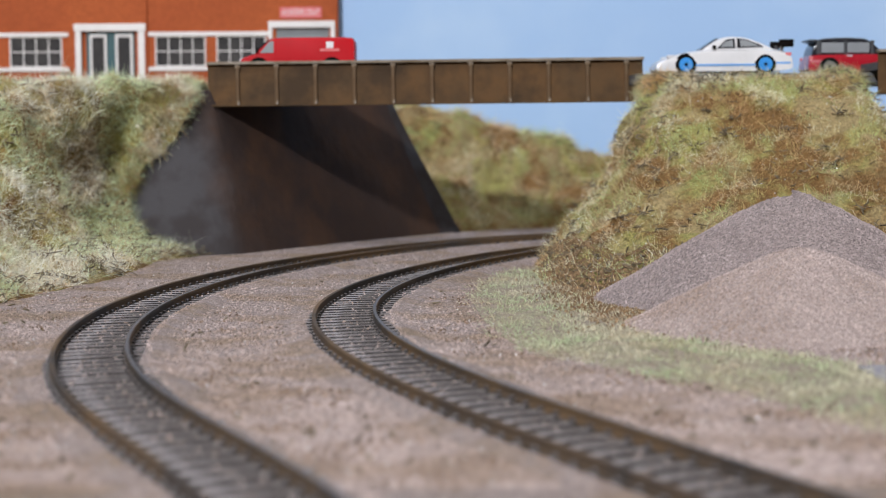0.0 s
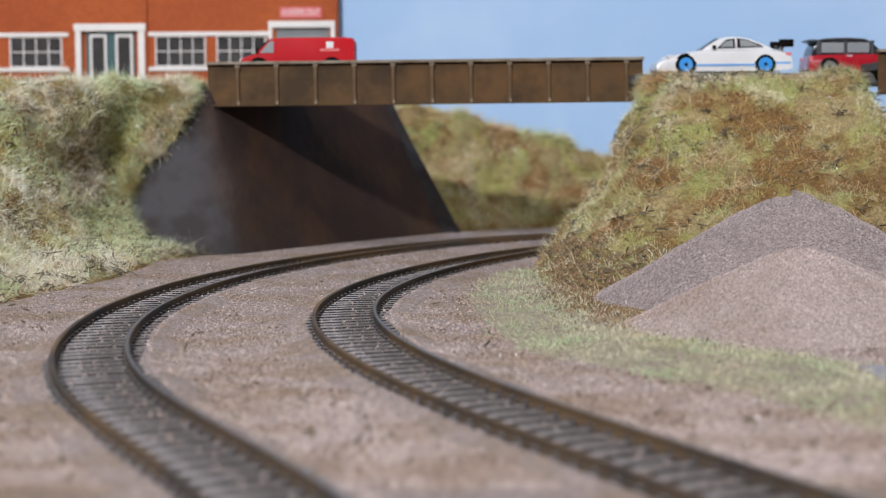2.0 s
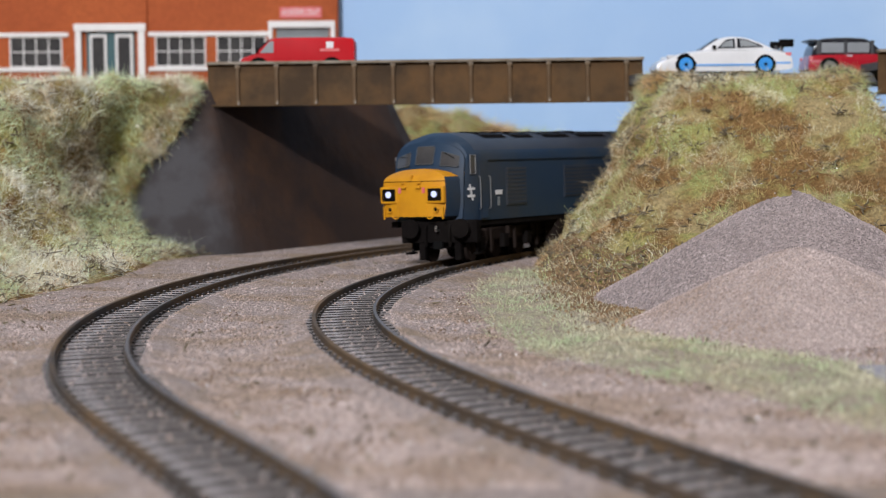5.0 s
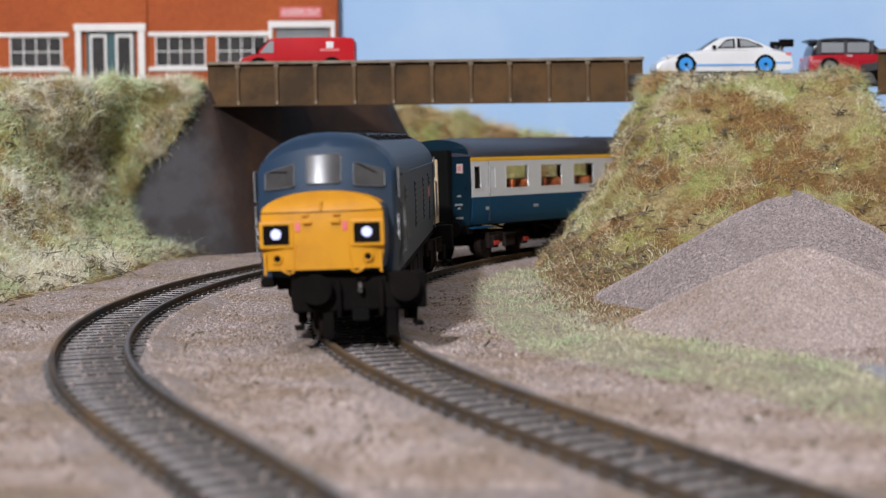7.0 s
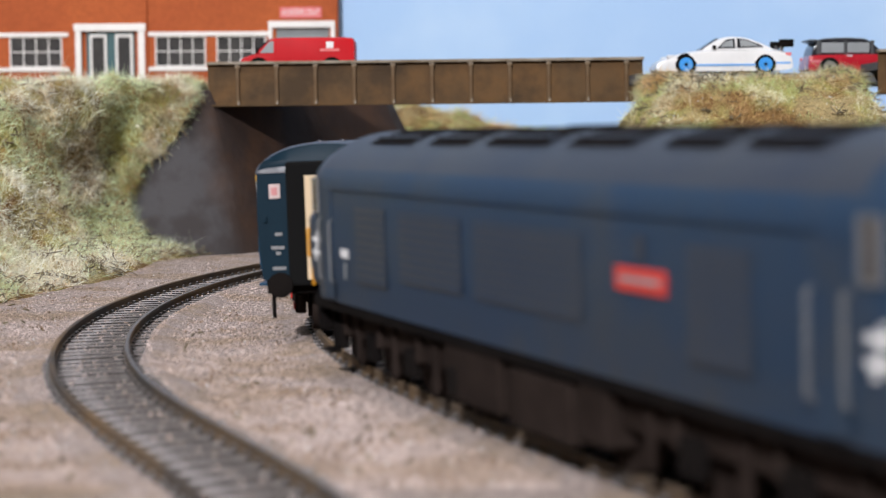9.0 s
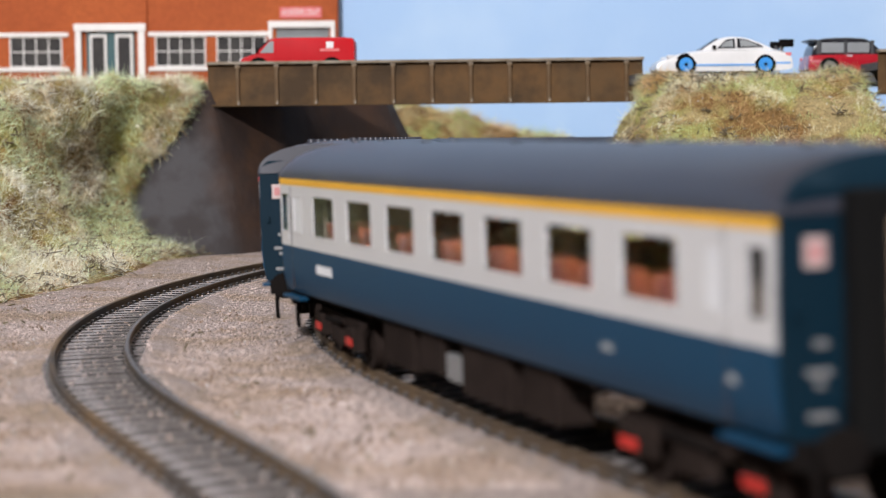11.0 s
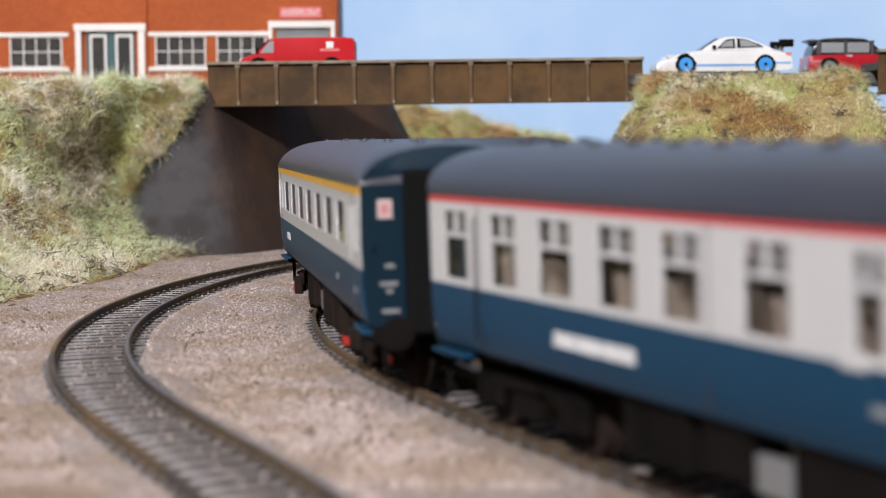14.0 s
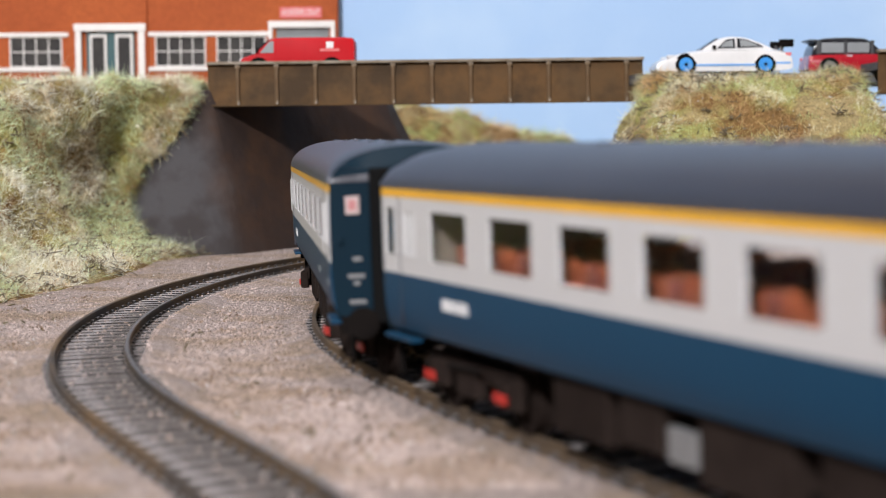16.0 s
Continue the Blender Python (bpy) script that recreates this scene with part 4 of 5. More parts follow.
# ---- the train: every car looks along +x, z = 0 at the rail tops ----
def section(w, z0, zs, zt, n=9):
    """Outline of a carriage section, from the bottom of its left side over the roof to the right."""
    pts = [(w - 0.9, z0), (w - 0.2, z0 + (zs - z0) * 0.3), (w, z0 + (zs - z0) * 0.6), (w - 0.2, zs)]
    for i in range(1, n + 1):
        a = i / n * math.pi / 2
        pts.append(((w - 0.2) * math.cos(a) ** 0.95, zs + (zt - zs) * math.sin(a)))
    return pts + [(-y, z) for y, z in reversed(pts[:-1])]


def wheelset(bogie, x, r, gauge=7.6):
    """An axle with two flanged wheels; turns about y."""
    bm = cyl((0, -9.5, 0), (0, 9.5, 0), 1.0, 8)
    ob = part("wheelset", bm, BLACK, bogie, "", True, (x, 0, r))
    for side in (-1, 1):
        bm = cyl((0, side * (gauge - 0.6), 0), (0, side * gauge, 0), r + 0.7, 26)
        cyl((0, side * gauge, 0), (0, side * (gauge + 2.0), 0), r, 26, bm=bm)
        cyl((0, side * (gauge + 2.0), 0), (0, side * (gauge + 2.3), 0), r * 0.4, 12, bm=bm)
        for k in range(6):
            a = k * math.pi / 3
            box(math.cos(a) * r * 0.6 - 0.5, side * (gauge + 2.0) - 0.1, math.sin(a) * r * 0.6 - 0.5, math.cos(a) * r * 0.6 + 0.5, side * (gauge + 2.0) + 0.25, math.sin(a) * r * 0.6 + 0.5, 0, bm)
        part("wheel_disc", bm, BROWNDIRT, ob, "", True)
    SPINNING.append((ob, x, r))
    return ob


SPINNING = []
HALF_LOCO = 121.0


def loco_front(y, z):
    """How far forward the cab's windscreen wall reaches."""
    return 112.5 - max(0.0, z - 35.0) * 0.32 - 4.2 * (abs(y) / 17.0) ** 2.2


def dome(z, k=0.32):
    """The cab roof droops towards the windscreens."""
    return z - max(0.0, z - 39.5) * k


def nose_front(y, z):
    return HALF_LOCO - 2.6 * (abs(y) / 16.0) ** 2.5 - max(0.0, z - 31.8) ** 1.6 * 0.42


def locomotive():
    ob = thing("diesel_locomotive", "blue diesel locomotive with yellow nose ends and lit headlamps", "locomotive")
    prof = section(17.6, 15.6, 39.5, 50.6)
    n = len(prof)
    body = part("body", rings([[(x, y, z) for y, z in prof] for x in (-100, -50, 0, 50, 100)]), LOCOBLUE, ob, "", True)
    body.data.materials.append(LOCOROOF)
    for f in body.data.polygons:
        if f.center.z > 0.0425:
            f.material_index = 1
    for sgn in (1, -1):
        # cab shell up to the windscreen wall, then the wall itself
        cab = rings([[(sgn * 100, y, z) for y, z in prof], [(sgn * min(106, loco_front(y, z)), y * 0.975, dome(z, 0.12)) for y, z in prof], [(sgn * loco_front(y, dome(z)), y * 0.935, dome(z)) for y, z in prof]], caps=False)
        half = n // 2
        rows = []
        for i in range(half + 1):
            y, z = prof[i]
            y, z = y * 0.935, dome(z)
            rows.append([(sgn * loco_front(y * (1 - 2 * k / 14), z), y * (1 - 2 * k / 14), z) for k in range(15)])
        rings(rows, closed=False, bm=cab)
        bmesh.ops.remove_doubles(cab, verts=cab.verts, dist=0.01)
        bmesh.ops.recalc_face_normals(cab, faces=cab.faces)
        c = part("cab", cab, LOCOBLUE, ob, "", True)
        # windscreens: three panes in pale rims
        for y0, y1 in ((-14.6, -7.2), (-4.2, 4.2), (7.2, 14.6)):
            drop = 1.3 if abs(y0 + y1) > 2 else 0.0
            def corner(u, v, out):
                y = y0 + (y1 - y0) * u
                e = abs(y) / 14.6
                z = 38.2 - 1.0 * e * drop + (7.0 - 2.2 * e * drop) * v
                return Vector((sgn * (loco_front(y, z) + out), y, z))
            pane = rings([[corner(i / 6, j / 4, 0.16) for i in range(7)] for j in range(5)], closed=False)
            pn = part("windscreen", pane, DARKPANE, c, "dark cab windscreen", True)
            loop = [corner(a, b, 0.22) for a, b in ((0.06, 0), (0.94, 0), (1, 0.07), (1, 0.93), (0.94, 1), (0.06, 1), (0, 0.93), (0, 0.07), (0.06, 0))]
            part("windscreen_rim", tube(loop, 0.16), SHUTTERDARK, pn, "dull metal rim", True)
            if abs(y0 + y1) > 2:
                part("wiper", tube([corner(0.15, 0.98, 0.5), corner(0.75, 0.72, 0.5)], 0.13), BLACK, pn)
        # nose
        np_ = section(15.2, 18.0, 31.6, 36.5)
        nose = rings([[(sgn * 100, y * 1.03, z) for y, z in np_], [(sgn * 112, y, z) for y, z in np_], [(sgn * nose_front(y * 0.97, z), y * 0.97, z) for y, z in np_]], caps=False)
        rows = []
        for i in range(len(np_) // 2 + 1):
            y, z = np_[i]
            y *= 0.97
            rows.append([(sgn * nose_front(y * (1 - 2 * k / 14), z), y * (1 - 2 * k / 14), z) for k in range(15)])
        rings(rows, closed=False, bm=nose)
        bmesh.ops.remove_doubles(nose, verts=nose.verts, dist=0.01)
        bmesh.ops.recalc_face_normals(nose, faces=nose.faces)
        ns = part("nose", nose, LOCOBLUE, ob, "yellow-fronted nose with blue cheeks", True)
        ns.data.materials.append(YELLOW)
        for f in ns.data.polygons:
            if abs(f.normal.y) < 0.72 or abs(f.center.x) > 0.119:
                f.material_index = 1
        part("nose_seam", tube([(sgn * (nose_front(y, 31.7) + 0.02), y, 31.7) for y in range(-15, 16, 3)], 0.12), BLACK, ns)
        part("nose_rib", box(sgn * 119.4, -0.35, 31.9, sgn * 121.2, 0.35, 34.2, 0.15), YELLOW, ns)
        for side in (-1, 1):
            y = side * 10.8
            x = nose_front(y, 26)
            hb = part("headlamp", box(sgn * (x - 1.2), y - 4.1, 23.2, sgn * (x + 1.0), y + 4.1, 29.8, 0.5), YELLOW, ns, "yellow lamp box with a lit round lens")
            part("lamp_panel", box(sgn * (x + 0.9), y - 3.1, 24.2, sgn * (x + 1.25), y + 3.1, 28.9, 0.3), BLACK, hb, "black square lamp panel")
            part("lens", cyl((sgn * (x + 1.2), y, 26.7), (sgn * (x + 1.6), y, 26.7), 1.25, 20), LAMPGLOW, hb, "glowing white lens")
            ring = [(sgn * (x + 0.5), y + 1.1 * math.cos(a), 20.8 + 1.1 * math.sin(a)) for a in np.linspace(0, 2 * math.pi, 13)]
            part("tail_lamp", tube(ring, 0.3), YELLOW, ns, "", True)
            part("tail_lens", cyl((sgn * (x - 0.4), y, 20.8), (sgn * (x + 0.5), y, 20.8), 0.75, 10), BLACK, ns)
            hose = [(sgn * (x + 0.6), y - side * (4.6 - 0.25 * k if k < 4 else 3.8 - (k - 4) * 1.0), z) for k, z in enumerate((24.5, 22.5, 20.5, 18.6, 17.5, 17.2, 17.6, 18.4))]
            part("hose", tube(hose, 0.3), YELLOW, ns, "", True)
            part("lamp_iron", box(sgn * (nose_front(3.4, 29) - 0.3), side * 3.4 - 1.1, 29.0, sgn * (nose_front(3.4, 29) + 1.0), side * 3.4 + 1.1, 29.7, 0.1), YELLOW, ns)
            part("lamp_iron", box(sgn * (nose_front(3.8, 31) - 0.3), side * 3.8 - 0.8, 30.8, sgn * (nose_front(3.8, 31) + 0.7), side * 3.8 + 0.8, 31.3, 0.1), YELLOW, ns)
            part("notice", box(sgn * (nose_front(5.8, 28)), side * 5.6 - 0.6, 27.2, sgn * (nose_front(5.8, 28) + 0.25), side * 5.6 + 0.6, 29.4), SIGNPINK, ns, "small red notice")
            part("bracket", box(sgn * (x - 0.4), side * 13.8 - 0.3, 17.0, sgn * (x + 0.3), side * 13.8 + 0.3, 22.0, 0.1), YELLOW, ns)
            # cab side: door, window, handrails, double arrow
            ys = side * 17.62
            part("cab_door", box(sgn * 92.5, ys - 0.1, 16.4, sgn * 98.5, ys + 0.12, 39.0, 0.05), LOCOBLUE, ob, "inset cab door")
            cw = part("side_window", box(sgn * 101.5, ys - 0.15, 34.2, sgn * 105.0, ys + 0.02, 41.2, 0.1), DARKPANE, ob, "dark cab side window")
            part("window_rim", tube([(sgn * 101.3, ys + side * 0.05, 34), (sgn * 105.2, ys + side * 0.05, 34), (sgn * 105.2, ys + side * 0.05, 41.4), (sgn * 101.3, ys + side * 0.05, 41.4), (sgn * 101.3, ys + side * 0.05, 34)], 0.2), HANDRAIL, cw)
            for hx in (91.6, 99.2):
                part("handrail", tube([(sgn * hx, ys, 33), (sgn * hx, ys + side * 0.9, 32.5), (sgn * hx, ys + side * 0.9, 20.5), (sgn * hx, ys, 20)], 0.18), HANDRAIL, ob, "dull metal handrail", True)
            ye = side * 17.36
            for zz in (25.4, 28.2):
                part("arrow_bar", box(sgn * 104.6 - 2.7, ye - 0.05, zz - 0.5, sgn * 104.6 + 2.7, ye + side * 0.12, zz + 0.5), MARKING, ob, "white emblem bar")
            part("arrow_bar", rings([[(sgn * 104.6 - 1.6, ye + o, 23.6), (sgn * 104.6 - 0.5, ye + o, 23.6), (sgn * 104.6 + 1.6, ye + o, 30.0), (sgn * 104.6 + 0.5, ye + o, 30.0)] for o in (0.0, side * 0.13)]), MARKING, ob, "white emblem bar")
            if sgn != side:
                continue
            part("number_bar", box(sgn * 84 - 2.6, ys - 0.05, 25.4, sgn * 84 + 2.6, ys + side * 0.1, 27.2), MARKING, ob, "white number shown as a bar")
            part("number_bar", box(sgn * 84 - 0.6, ys - 0.05, 21.0, sgn * 84 + 0.8, ys + side * 0.08, 24.4), SHUTTER, ob)
    for side in (-1, 1):
        ys = side * 17.6
        px = 49 * (1 if side < 0 else -1)
        part("name_plate", box(px - 7.5, ys - 0.1, 28.8, px + 7.5, ys + side * 0.35, 32.2, 0.1), RED, ob, "red nameplate with illegible lettering")
        part("plate_bar", box(px - 6.0, ys, 30.1, px + 6.0, ys + side * 0.42, 30.9), SHUTTER, ob)
        part("crest", box(px - 1.2, ys - 0.1, 33.4, px + 1.2, ys + side * 0.3, 36.6, 0.2), LOCOROOF, ob)
        part("rain_strip", box(-92, ys - 0.2, 39.1, 92, ys + side * 0.35, 39.7, 0.1), LOCOBLUE, ob)
        for x0, x1, z0, z1 in ((-76, -58, 21, 36), (-50, -18, 23, 36), (-12, 30, 23, 36), (62, 78, 21, 36)):
            g = part("grille", box(x0, ys - 0.2, z0, x1, ys + side * 0.12, z1, 0.05), LOCOROOF, ob, "dusty side grille panel")
            k = int((z1 - z0) / 1.6)
            for i in range(k):
                part("louvre", box(x0 + 0.6, ys, z0 + 0.7 + i * 1.6, x1 - 0.6, ys + side * 0.3, z0 + 1.3 + i * 1.6), LOCOBLUE, g)
        for x0, x1, z0, z1 in ((-33, -8, 3.5, 13.5), (-4, 20, 2.8, 12.5), (23, 33, 4.5, 14)):
            part("tank", box(x0, side * 9, z0, x1, side * 15.8, z1, 0.7), BROWNDIRT, ob, "dirty underframe tank", False)
        part("solebar", box(-112, side * 13, 13.4, 112, side * 16.2, 15.8, 0.3), BLACK, ob)
    # roof details
    for x0, x1 in ((-84, -60), (-50, -30), (-22, 4), (12, 34), (44, 60), (66, 84)):
        part("roof_panel", rings([[(x, y, z + 0.35) for y, z in prof[8:len(prof) - 8]] for x in (x0, x1)], closed=False), BLACK, ob, "sooty roof panel", True)
        for side in (-1, 1):
            y, z = prof[9]
            part("roof_rib", tube([(x0, side * y, z + 0.5), (x1, side * y, z + 0.5)], 0.35), LOCOROOF, ob)
    part("exhaust", box(-6, -3, 50, 4, 3, 51.2, 0.3), BLACK, ob)
    part("underframe", box(-110, -12.5, 12.6, 110, 12.5, 15.7, 0.2), BLACK, ob)
    bogies = []
    for sgn in (1, -1):
        b = part("bogie", box(-40, -6.0, 5.5, 50, 6.0, 11.5, 0.5), BLACK, ob)
        for side in (-1, 1):
            fr = part("side_frame", box(-42, side * 11.2, 7.5, 50, side * 12.8, 12.4, 0.4), BROWNDIRT, b)
            for x in (-34, -8, 18, 43):
                part("axlebox", box(x - 2.8, side * 12.4, 4.2, x + 2.8, side * 14.6, 9.6, 0.5), BLACK, fr)
                part("spring", cyl((x - 4.2, side * 13.2, 7.5), (x - 4.2, side * 13.2, 12.5), 1.1, 10), BROWNDIRT, fr)
            for x in (-21, 5, 31):
                part("brake_rod", box(x - 1.2, side * 12.6, 3.0, x + 1.2, side * 13.6, 12.0, 0.3), BROWNDIRT, fr)
            part("step", box(44, side * 13.4, 3.0, 51, side * 15.6, 3.8, 0.2), BLACK, fr)
            part("step_hanger", box(46.8, side * 13.2, 3.5, 48.2, side * 14.2, 12.5, 0.2), BLACK, fr)
        beam = part("buffer_beam", box(49, -16.2, 7.6, 53.5, 16.2, 16.4, 0.6), BLACK, b)
        for y in (-10.6, 10.6):
            bf = part("buffer", cyl((53, y, 13.3), (56.2, y, 13.3), 2.3, 18), BLACK, beam, "", True)
            part("buffer_head", cyl((56.2, y, 13.3), (57.4, y, 13.3), 3.7, 22), BLACK, bf, "", True)
            part("guard_iron", box(50, y * 0.72 - 1.3, 0.9, 53, y * 0.72 + 1.3, 8.2, 0.4), BLACK, beam)
            part("air_pipe", tube([(53.6, y * 0.48, 14.8), (55.0, y * 0.48, 13.0), (55.2, y * 0.48, 8.5), (54.2, y * 0.48, 6.4)], 0.6, 8), BLACK, beam, "", True)
        part("coupling_hook", tube([(53, 0, 12.4), (56.0, 0, 12.4), (56.6, 0, 13.4), (55.8, 0, 14.2)], 0.5, 8), STEEL, beam, "worn steel coupling hook", True)
        part("coupling_pocket", box(53.0, -2.0, 5.2, 55.0, 2.0, 8.2, 0.3), RUBBER, beam)
        for x, r in ((-34, 7.2), (-8, 7.2), (18, 7.2), (43, 6.0)):
            wheelset(b, x, r)
        b["sgn"] = sgn
        bogies.append(b)
    return ob, bogies, 63.0


HALF = 111.5
FIRST_WINDOWS = [(-87.2 + 25.9 * k, -71.0 + 25.9 * k) for k in range(7)]
SECOND_WINDOWS = [(-103.9, -95.5), (-83.9, -75.6), (-65.5, -55.5), (-45.2, -35.5), (-26.6, -17.9), (-5.8, 3.1), (17.3, 21.5), (34.0, 43.0), (57.0, 66.4), (73.5, 78.6), (87.0, 95.6), (98.0, 108.4)]


def side_band(ob, side, openings, z0, z1, w, material):
    """The light side panel with real window openings between z0 and z1; openings are (x0, x1, low, high)."""
    bm = bmesh.new()
    op = sorted(openings)
    xs = sorted({-HALF, HALF, *(v for o in op for v in o[:2])})
    zs = sorted({z0, z1, *(v for o in op for v in o[2:])})
    vs = {(x, z): bm.verts.new((x, side * w, z)) for x in xs for z in zs}
    for a, b in zip(xs, xs[1:]):
        for c, d in zip(zs, zs[1:]):
            x, z = (a + b) / 2, (c + d) / 2
            if not any(o[0] < x < o[1] and o[2] < z < o[3] for o in op):
                bm.faces.new((vs[a, c], vs[b, c], vs[b, d], vs[a, d]))
    bmesh.ops.recalc_face_normals(bm, faces=bm.faces)
    bmesh.ops.solidify(bm, geom=list(bm.faces), thickness=0.35 if bm.faces[:][0].normal.y * side < 0 else 0.35)
    return part("side_panel", bm, material, ob, "pearl grey side panel with window openings")


def coach(first, turned=False):
    label = "blue and grey first-class coach with yellow stripe above windows" if first else "blue and grey coach with red stripe and tall split windows"
    ob = thing("passenger_coach", label, "coach", "train coaches")
    w, zb, zs, zt, z0 = 17.4, 24.8, 38.9, 48.4, 13.8
    for side in (-1, 1):
        # blue lower side, bowed inwards towards its foot
        rows = []
        for x in (-HALF, HALF):
            rows.append([(x, side * y, z) for y, z in ((w, zb), (w + 0.05, 21.5), (w - 0.15, 18.0), (w - 0.7, 15.4), (w - 1.5, z0), (w - 2.4, z0), (w - 1.2, 18), (w - 1.1, zb))])
        part("lower_side", rings(rows), COACHBLUE, ob, "glossy blue lower side", True)
        if first:
            op = [(a, b, 28.0, 36.7) for a, b in FIRST_WINDOWS] + [(-109.6, -105.2, 28.2, 36.8), (104.0, 110.6, 28.2, 36.8)]
            op += [(-100.6, -95.0, 28.4, 36.2), (93.8, 100.0, 28.4, 36.2)]
        else:
            op = [(a - 0.6, b + 0.6, 26.0, 37.4) for a, b in SECOND_WINDOWS]
        if turned or (side > 0 and not first):
            op = [(-b, -a, lo, hi) for a, b, lo, hi in op]
        side_band(ob, side, op, zb, zs, w, COACHGREY)
        for a, b, lo, hi in op:
            frosted = first and (91 < abs((a + b) / 2) < 99.5)
            y = side * (w - 0.2)
            pane = part("window_pane", box(a + 0.02, y - 0.1, lo, b - 0.02, y + 0.1, hi), FROSTED if frosted else PANE, ob, "frosted lavatory pane" if frosted else "")
            pane.visible_shadow = frosted
            yo = side * (w + 0.1)
            if first:
                rim = bmesh.new()
                for p, q, r, s in ((a - 0.5, a, lo - 0.5, hi + 0.5), (b, b + 0.5, lo - 0.5, hi + 0.5), (a, b, lo - 0.5, lo), (a, b, hi, hi + 0.5)):
                    box(p, side * (w + 0.02), r, q, yo, s, 0, rim)
                part("window_rim", rim, COACHGREY, ob)
            elif b - a > 5:
                part("toplight_bar", box(a, side * (w - 0.4), 33.0, b, side * (w + 0.05), 33.7), COACHGREY, ob)
                m = (a + b) / 2
                part("toplight_bar", box(m - 0.3, side * (w - 0.4), 33.7, m + 0.3, side * (w + 0.04), hi), COACHGREY, ob)
                if b - a > 6.5:
                    part("blind", box(a + 0.3, side * (w - 1.5), 33.9, b - 0.3, side * (w - 1.2), hi), mat_once("grey_ventilator", (0.14, 0.135, 0.125)), ob, "grey ventilator behind the top light")
        part("cantrail_stripe", box(-HALF, side * (w - 0.9), zs, HALF, side * (w + 0.06), zs + (1.5 if first else 0.9)), STRIPE if first else REDLINE, ob, "yellow cantrail stripe" if first else "thin red cantrail stripe")
        # lettering as a bar, vents, handrails, door edges
        lx = -77 if first else -48
        for o in ((-5.5, -1.0), (-0.4, 1.2), (1.8, 5.8)) if first else ((-13, -6), (-5.2, 2.2), (3.0, 12.6)):
            part("lettering_bar", box(side * 0 + lx + o[0], side * (w - 0.1), 19.8 if first else 18.6, lx + o[1], side * (w + 0.16), 21.8 if first else 20.8), MARKING, ob, "white lettering shown as a bar")
        for x in ((64, 100) if first else (20, 70, 97)):
            part("data_bar", box(x, side * (w - 0.1), 19.6, x + (3.4 if x < 90 else 2.2), side * (w + 0.12), 20.8), SHUTTER, ob)
        for x in (-103.0, 100.0) if first else (-90.5, 70.5, 82):
            low = 26.5 if first else 17.0
            part("handrail", tube([(x, side * (w + 0.1), 36.5), (x, side * (w + 0.5), 36), (x, side * (w + 0.5), low), (x, side * (w - 0.1), low - 0.5)], 0.16), BLACK if not first else COACHGREY, ob)
        for x in ((-102.6, 99.6) if first else (-90.0, -15, 50, 83)):
            part("door_seam", box(x - 0.12, side * (w - 0.4), 15.2, x + 0.12, side * (w + 0.09), zs), COACHROOF, ob)
        for x in (-104.5, 104.5):
            part("footboard", box(x - 7, side * (w - 2.0), 12.4, x + 7, side * (w + 0.3), 13.2, 0.2), COACHBLUE, ob)
        for x in (9, 66) if not first else ():
            part("door_vent", box(x + 5, side * (w - 0.1), 24.2, x + 10, side * (w + 0.3), 26.4, 0.3), COACHGREY, ob, "cream door ventilator")
        part("gutter", box(-HALF, side * (w - 1.0), zs + (1.5 if first else 0.9), HALF, side * (w + 0.1), zs + 2.0, 0.1), COACHROOF, ob)
    # roof, domed at both ends
    zr = zs + 1.9
    rows = []
    for x, k in ((-HALF - 1.2, 0.0), (-HALF - 0.8, 0.45), (-HALF + 1.0, 0.72), (-HALF + 5, 0.9), (-HALF + 12, 0.985), (-HALF + 20, 1), (0, 1), (HALF - 20, 1), (HALF - 12, 0.985), (HALF - 5, 0.9), (HALF - 1.0, 0.72), (HALF + 0.8, 0.45), (HALF + 1.2, 0.0)):
        if not first:
            k = max(k, 0.92) if abs(x) < HALF + 1.1 else k
        row = []
        for i in range(25):
            a = math.pi * i / 24
            row.append((x, w * math.copysign(abs(math.cos(a)) ** 0.8, math.cos(a)), zr + (zt - zr) * k * math.sin(a) ** 0.9))
        rows.append(row)
    part("roof", rings(rows, closed=False), COACHROOF, ob, "dark blue-grey roof", True)
    vents = [(x, 0) for x in range(-96, 100, 16 if first else 13)]
    for k, (x, _) in enumerate(vents):
        if first and k % 3:
            continue
        for y in ((-5.5, 5.5) if not first else (-3, 3)):
            part("roof_vent", cyl((x, y, zt - 1.4), (x, y, zt + (0.55 if not first else 0.25)), 1.3, 10, 1.0), COACHROOF, ob, "", True)
    # ends
    for sgn in (1, -1):
        pts = [(y, z) for y, z in section(w - 0.1, z0 + 0.2, zs + 1.2, zt - 0.6)]
        end = part("end_wall", rings([[(sgn * x, y, z if x < HALF + 0.5 else min(z, zs + 5)) for y, z in pts] for x in (HALF - 1.0, HALF + 1.0)]), COACHEND, ob, "blue coach end, darkened for shade", True)
        g = part("gangway", box(sgn * (HALF + 1), -9.2, 12.5, sgn * (HALF + 4.6), 9.2, 43.5, 0.8), RUBBER, ob, "black gangway bellows")
        part("gangway_door", box(sgn * (HALF + 4.4), -4.4, 14.0, sgn * (HALF + 4.9), 4.4, 40.0, 0.2), CREAM, g, "bare cream gangway door")
        for side in (-1, 1):
            part("notice", box(sgn * (HALF + 0.9), side * 12.6 - 1.4, 34.4, sgn * (HALF + 1.25), side * 12.6 + 1.4, 38.0), mat_once("pale_pink_notice", (0.52, 0.4, 0.38)), end, "pale warning notice")
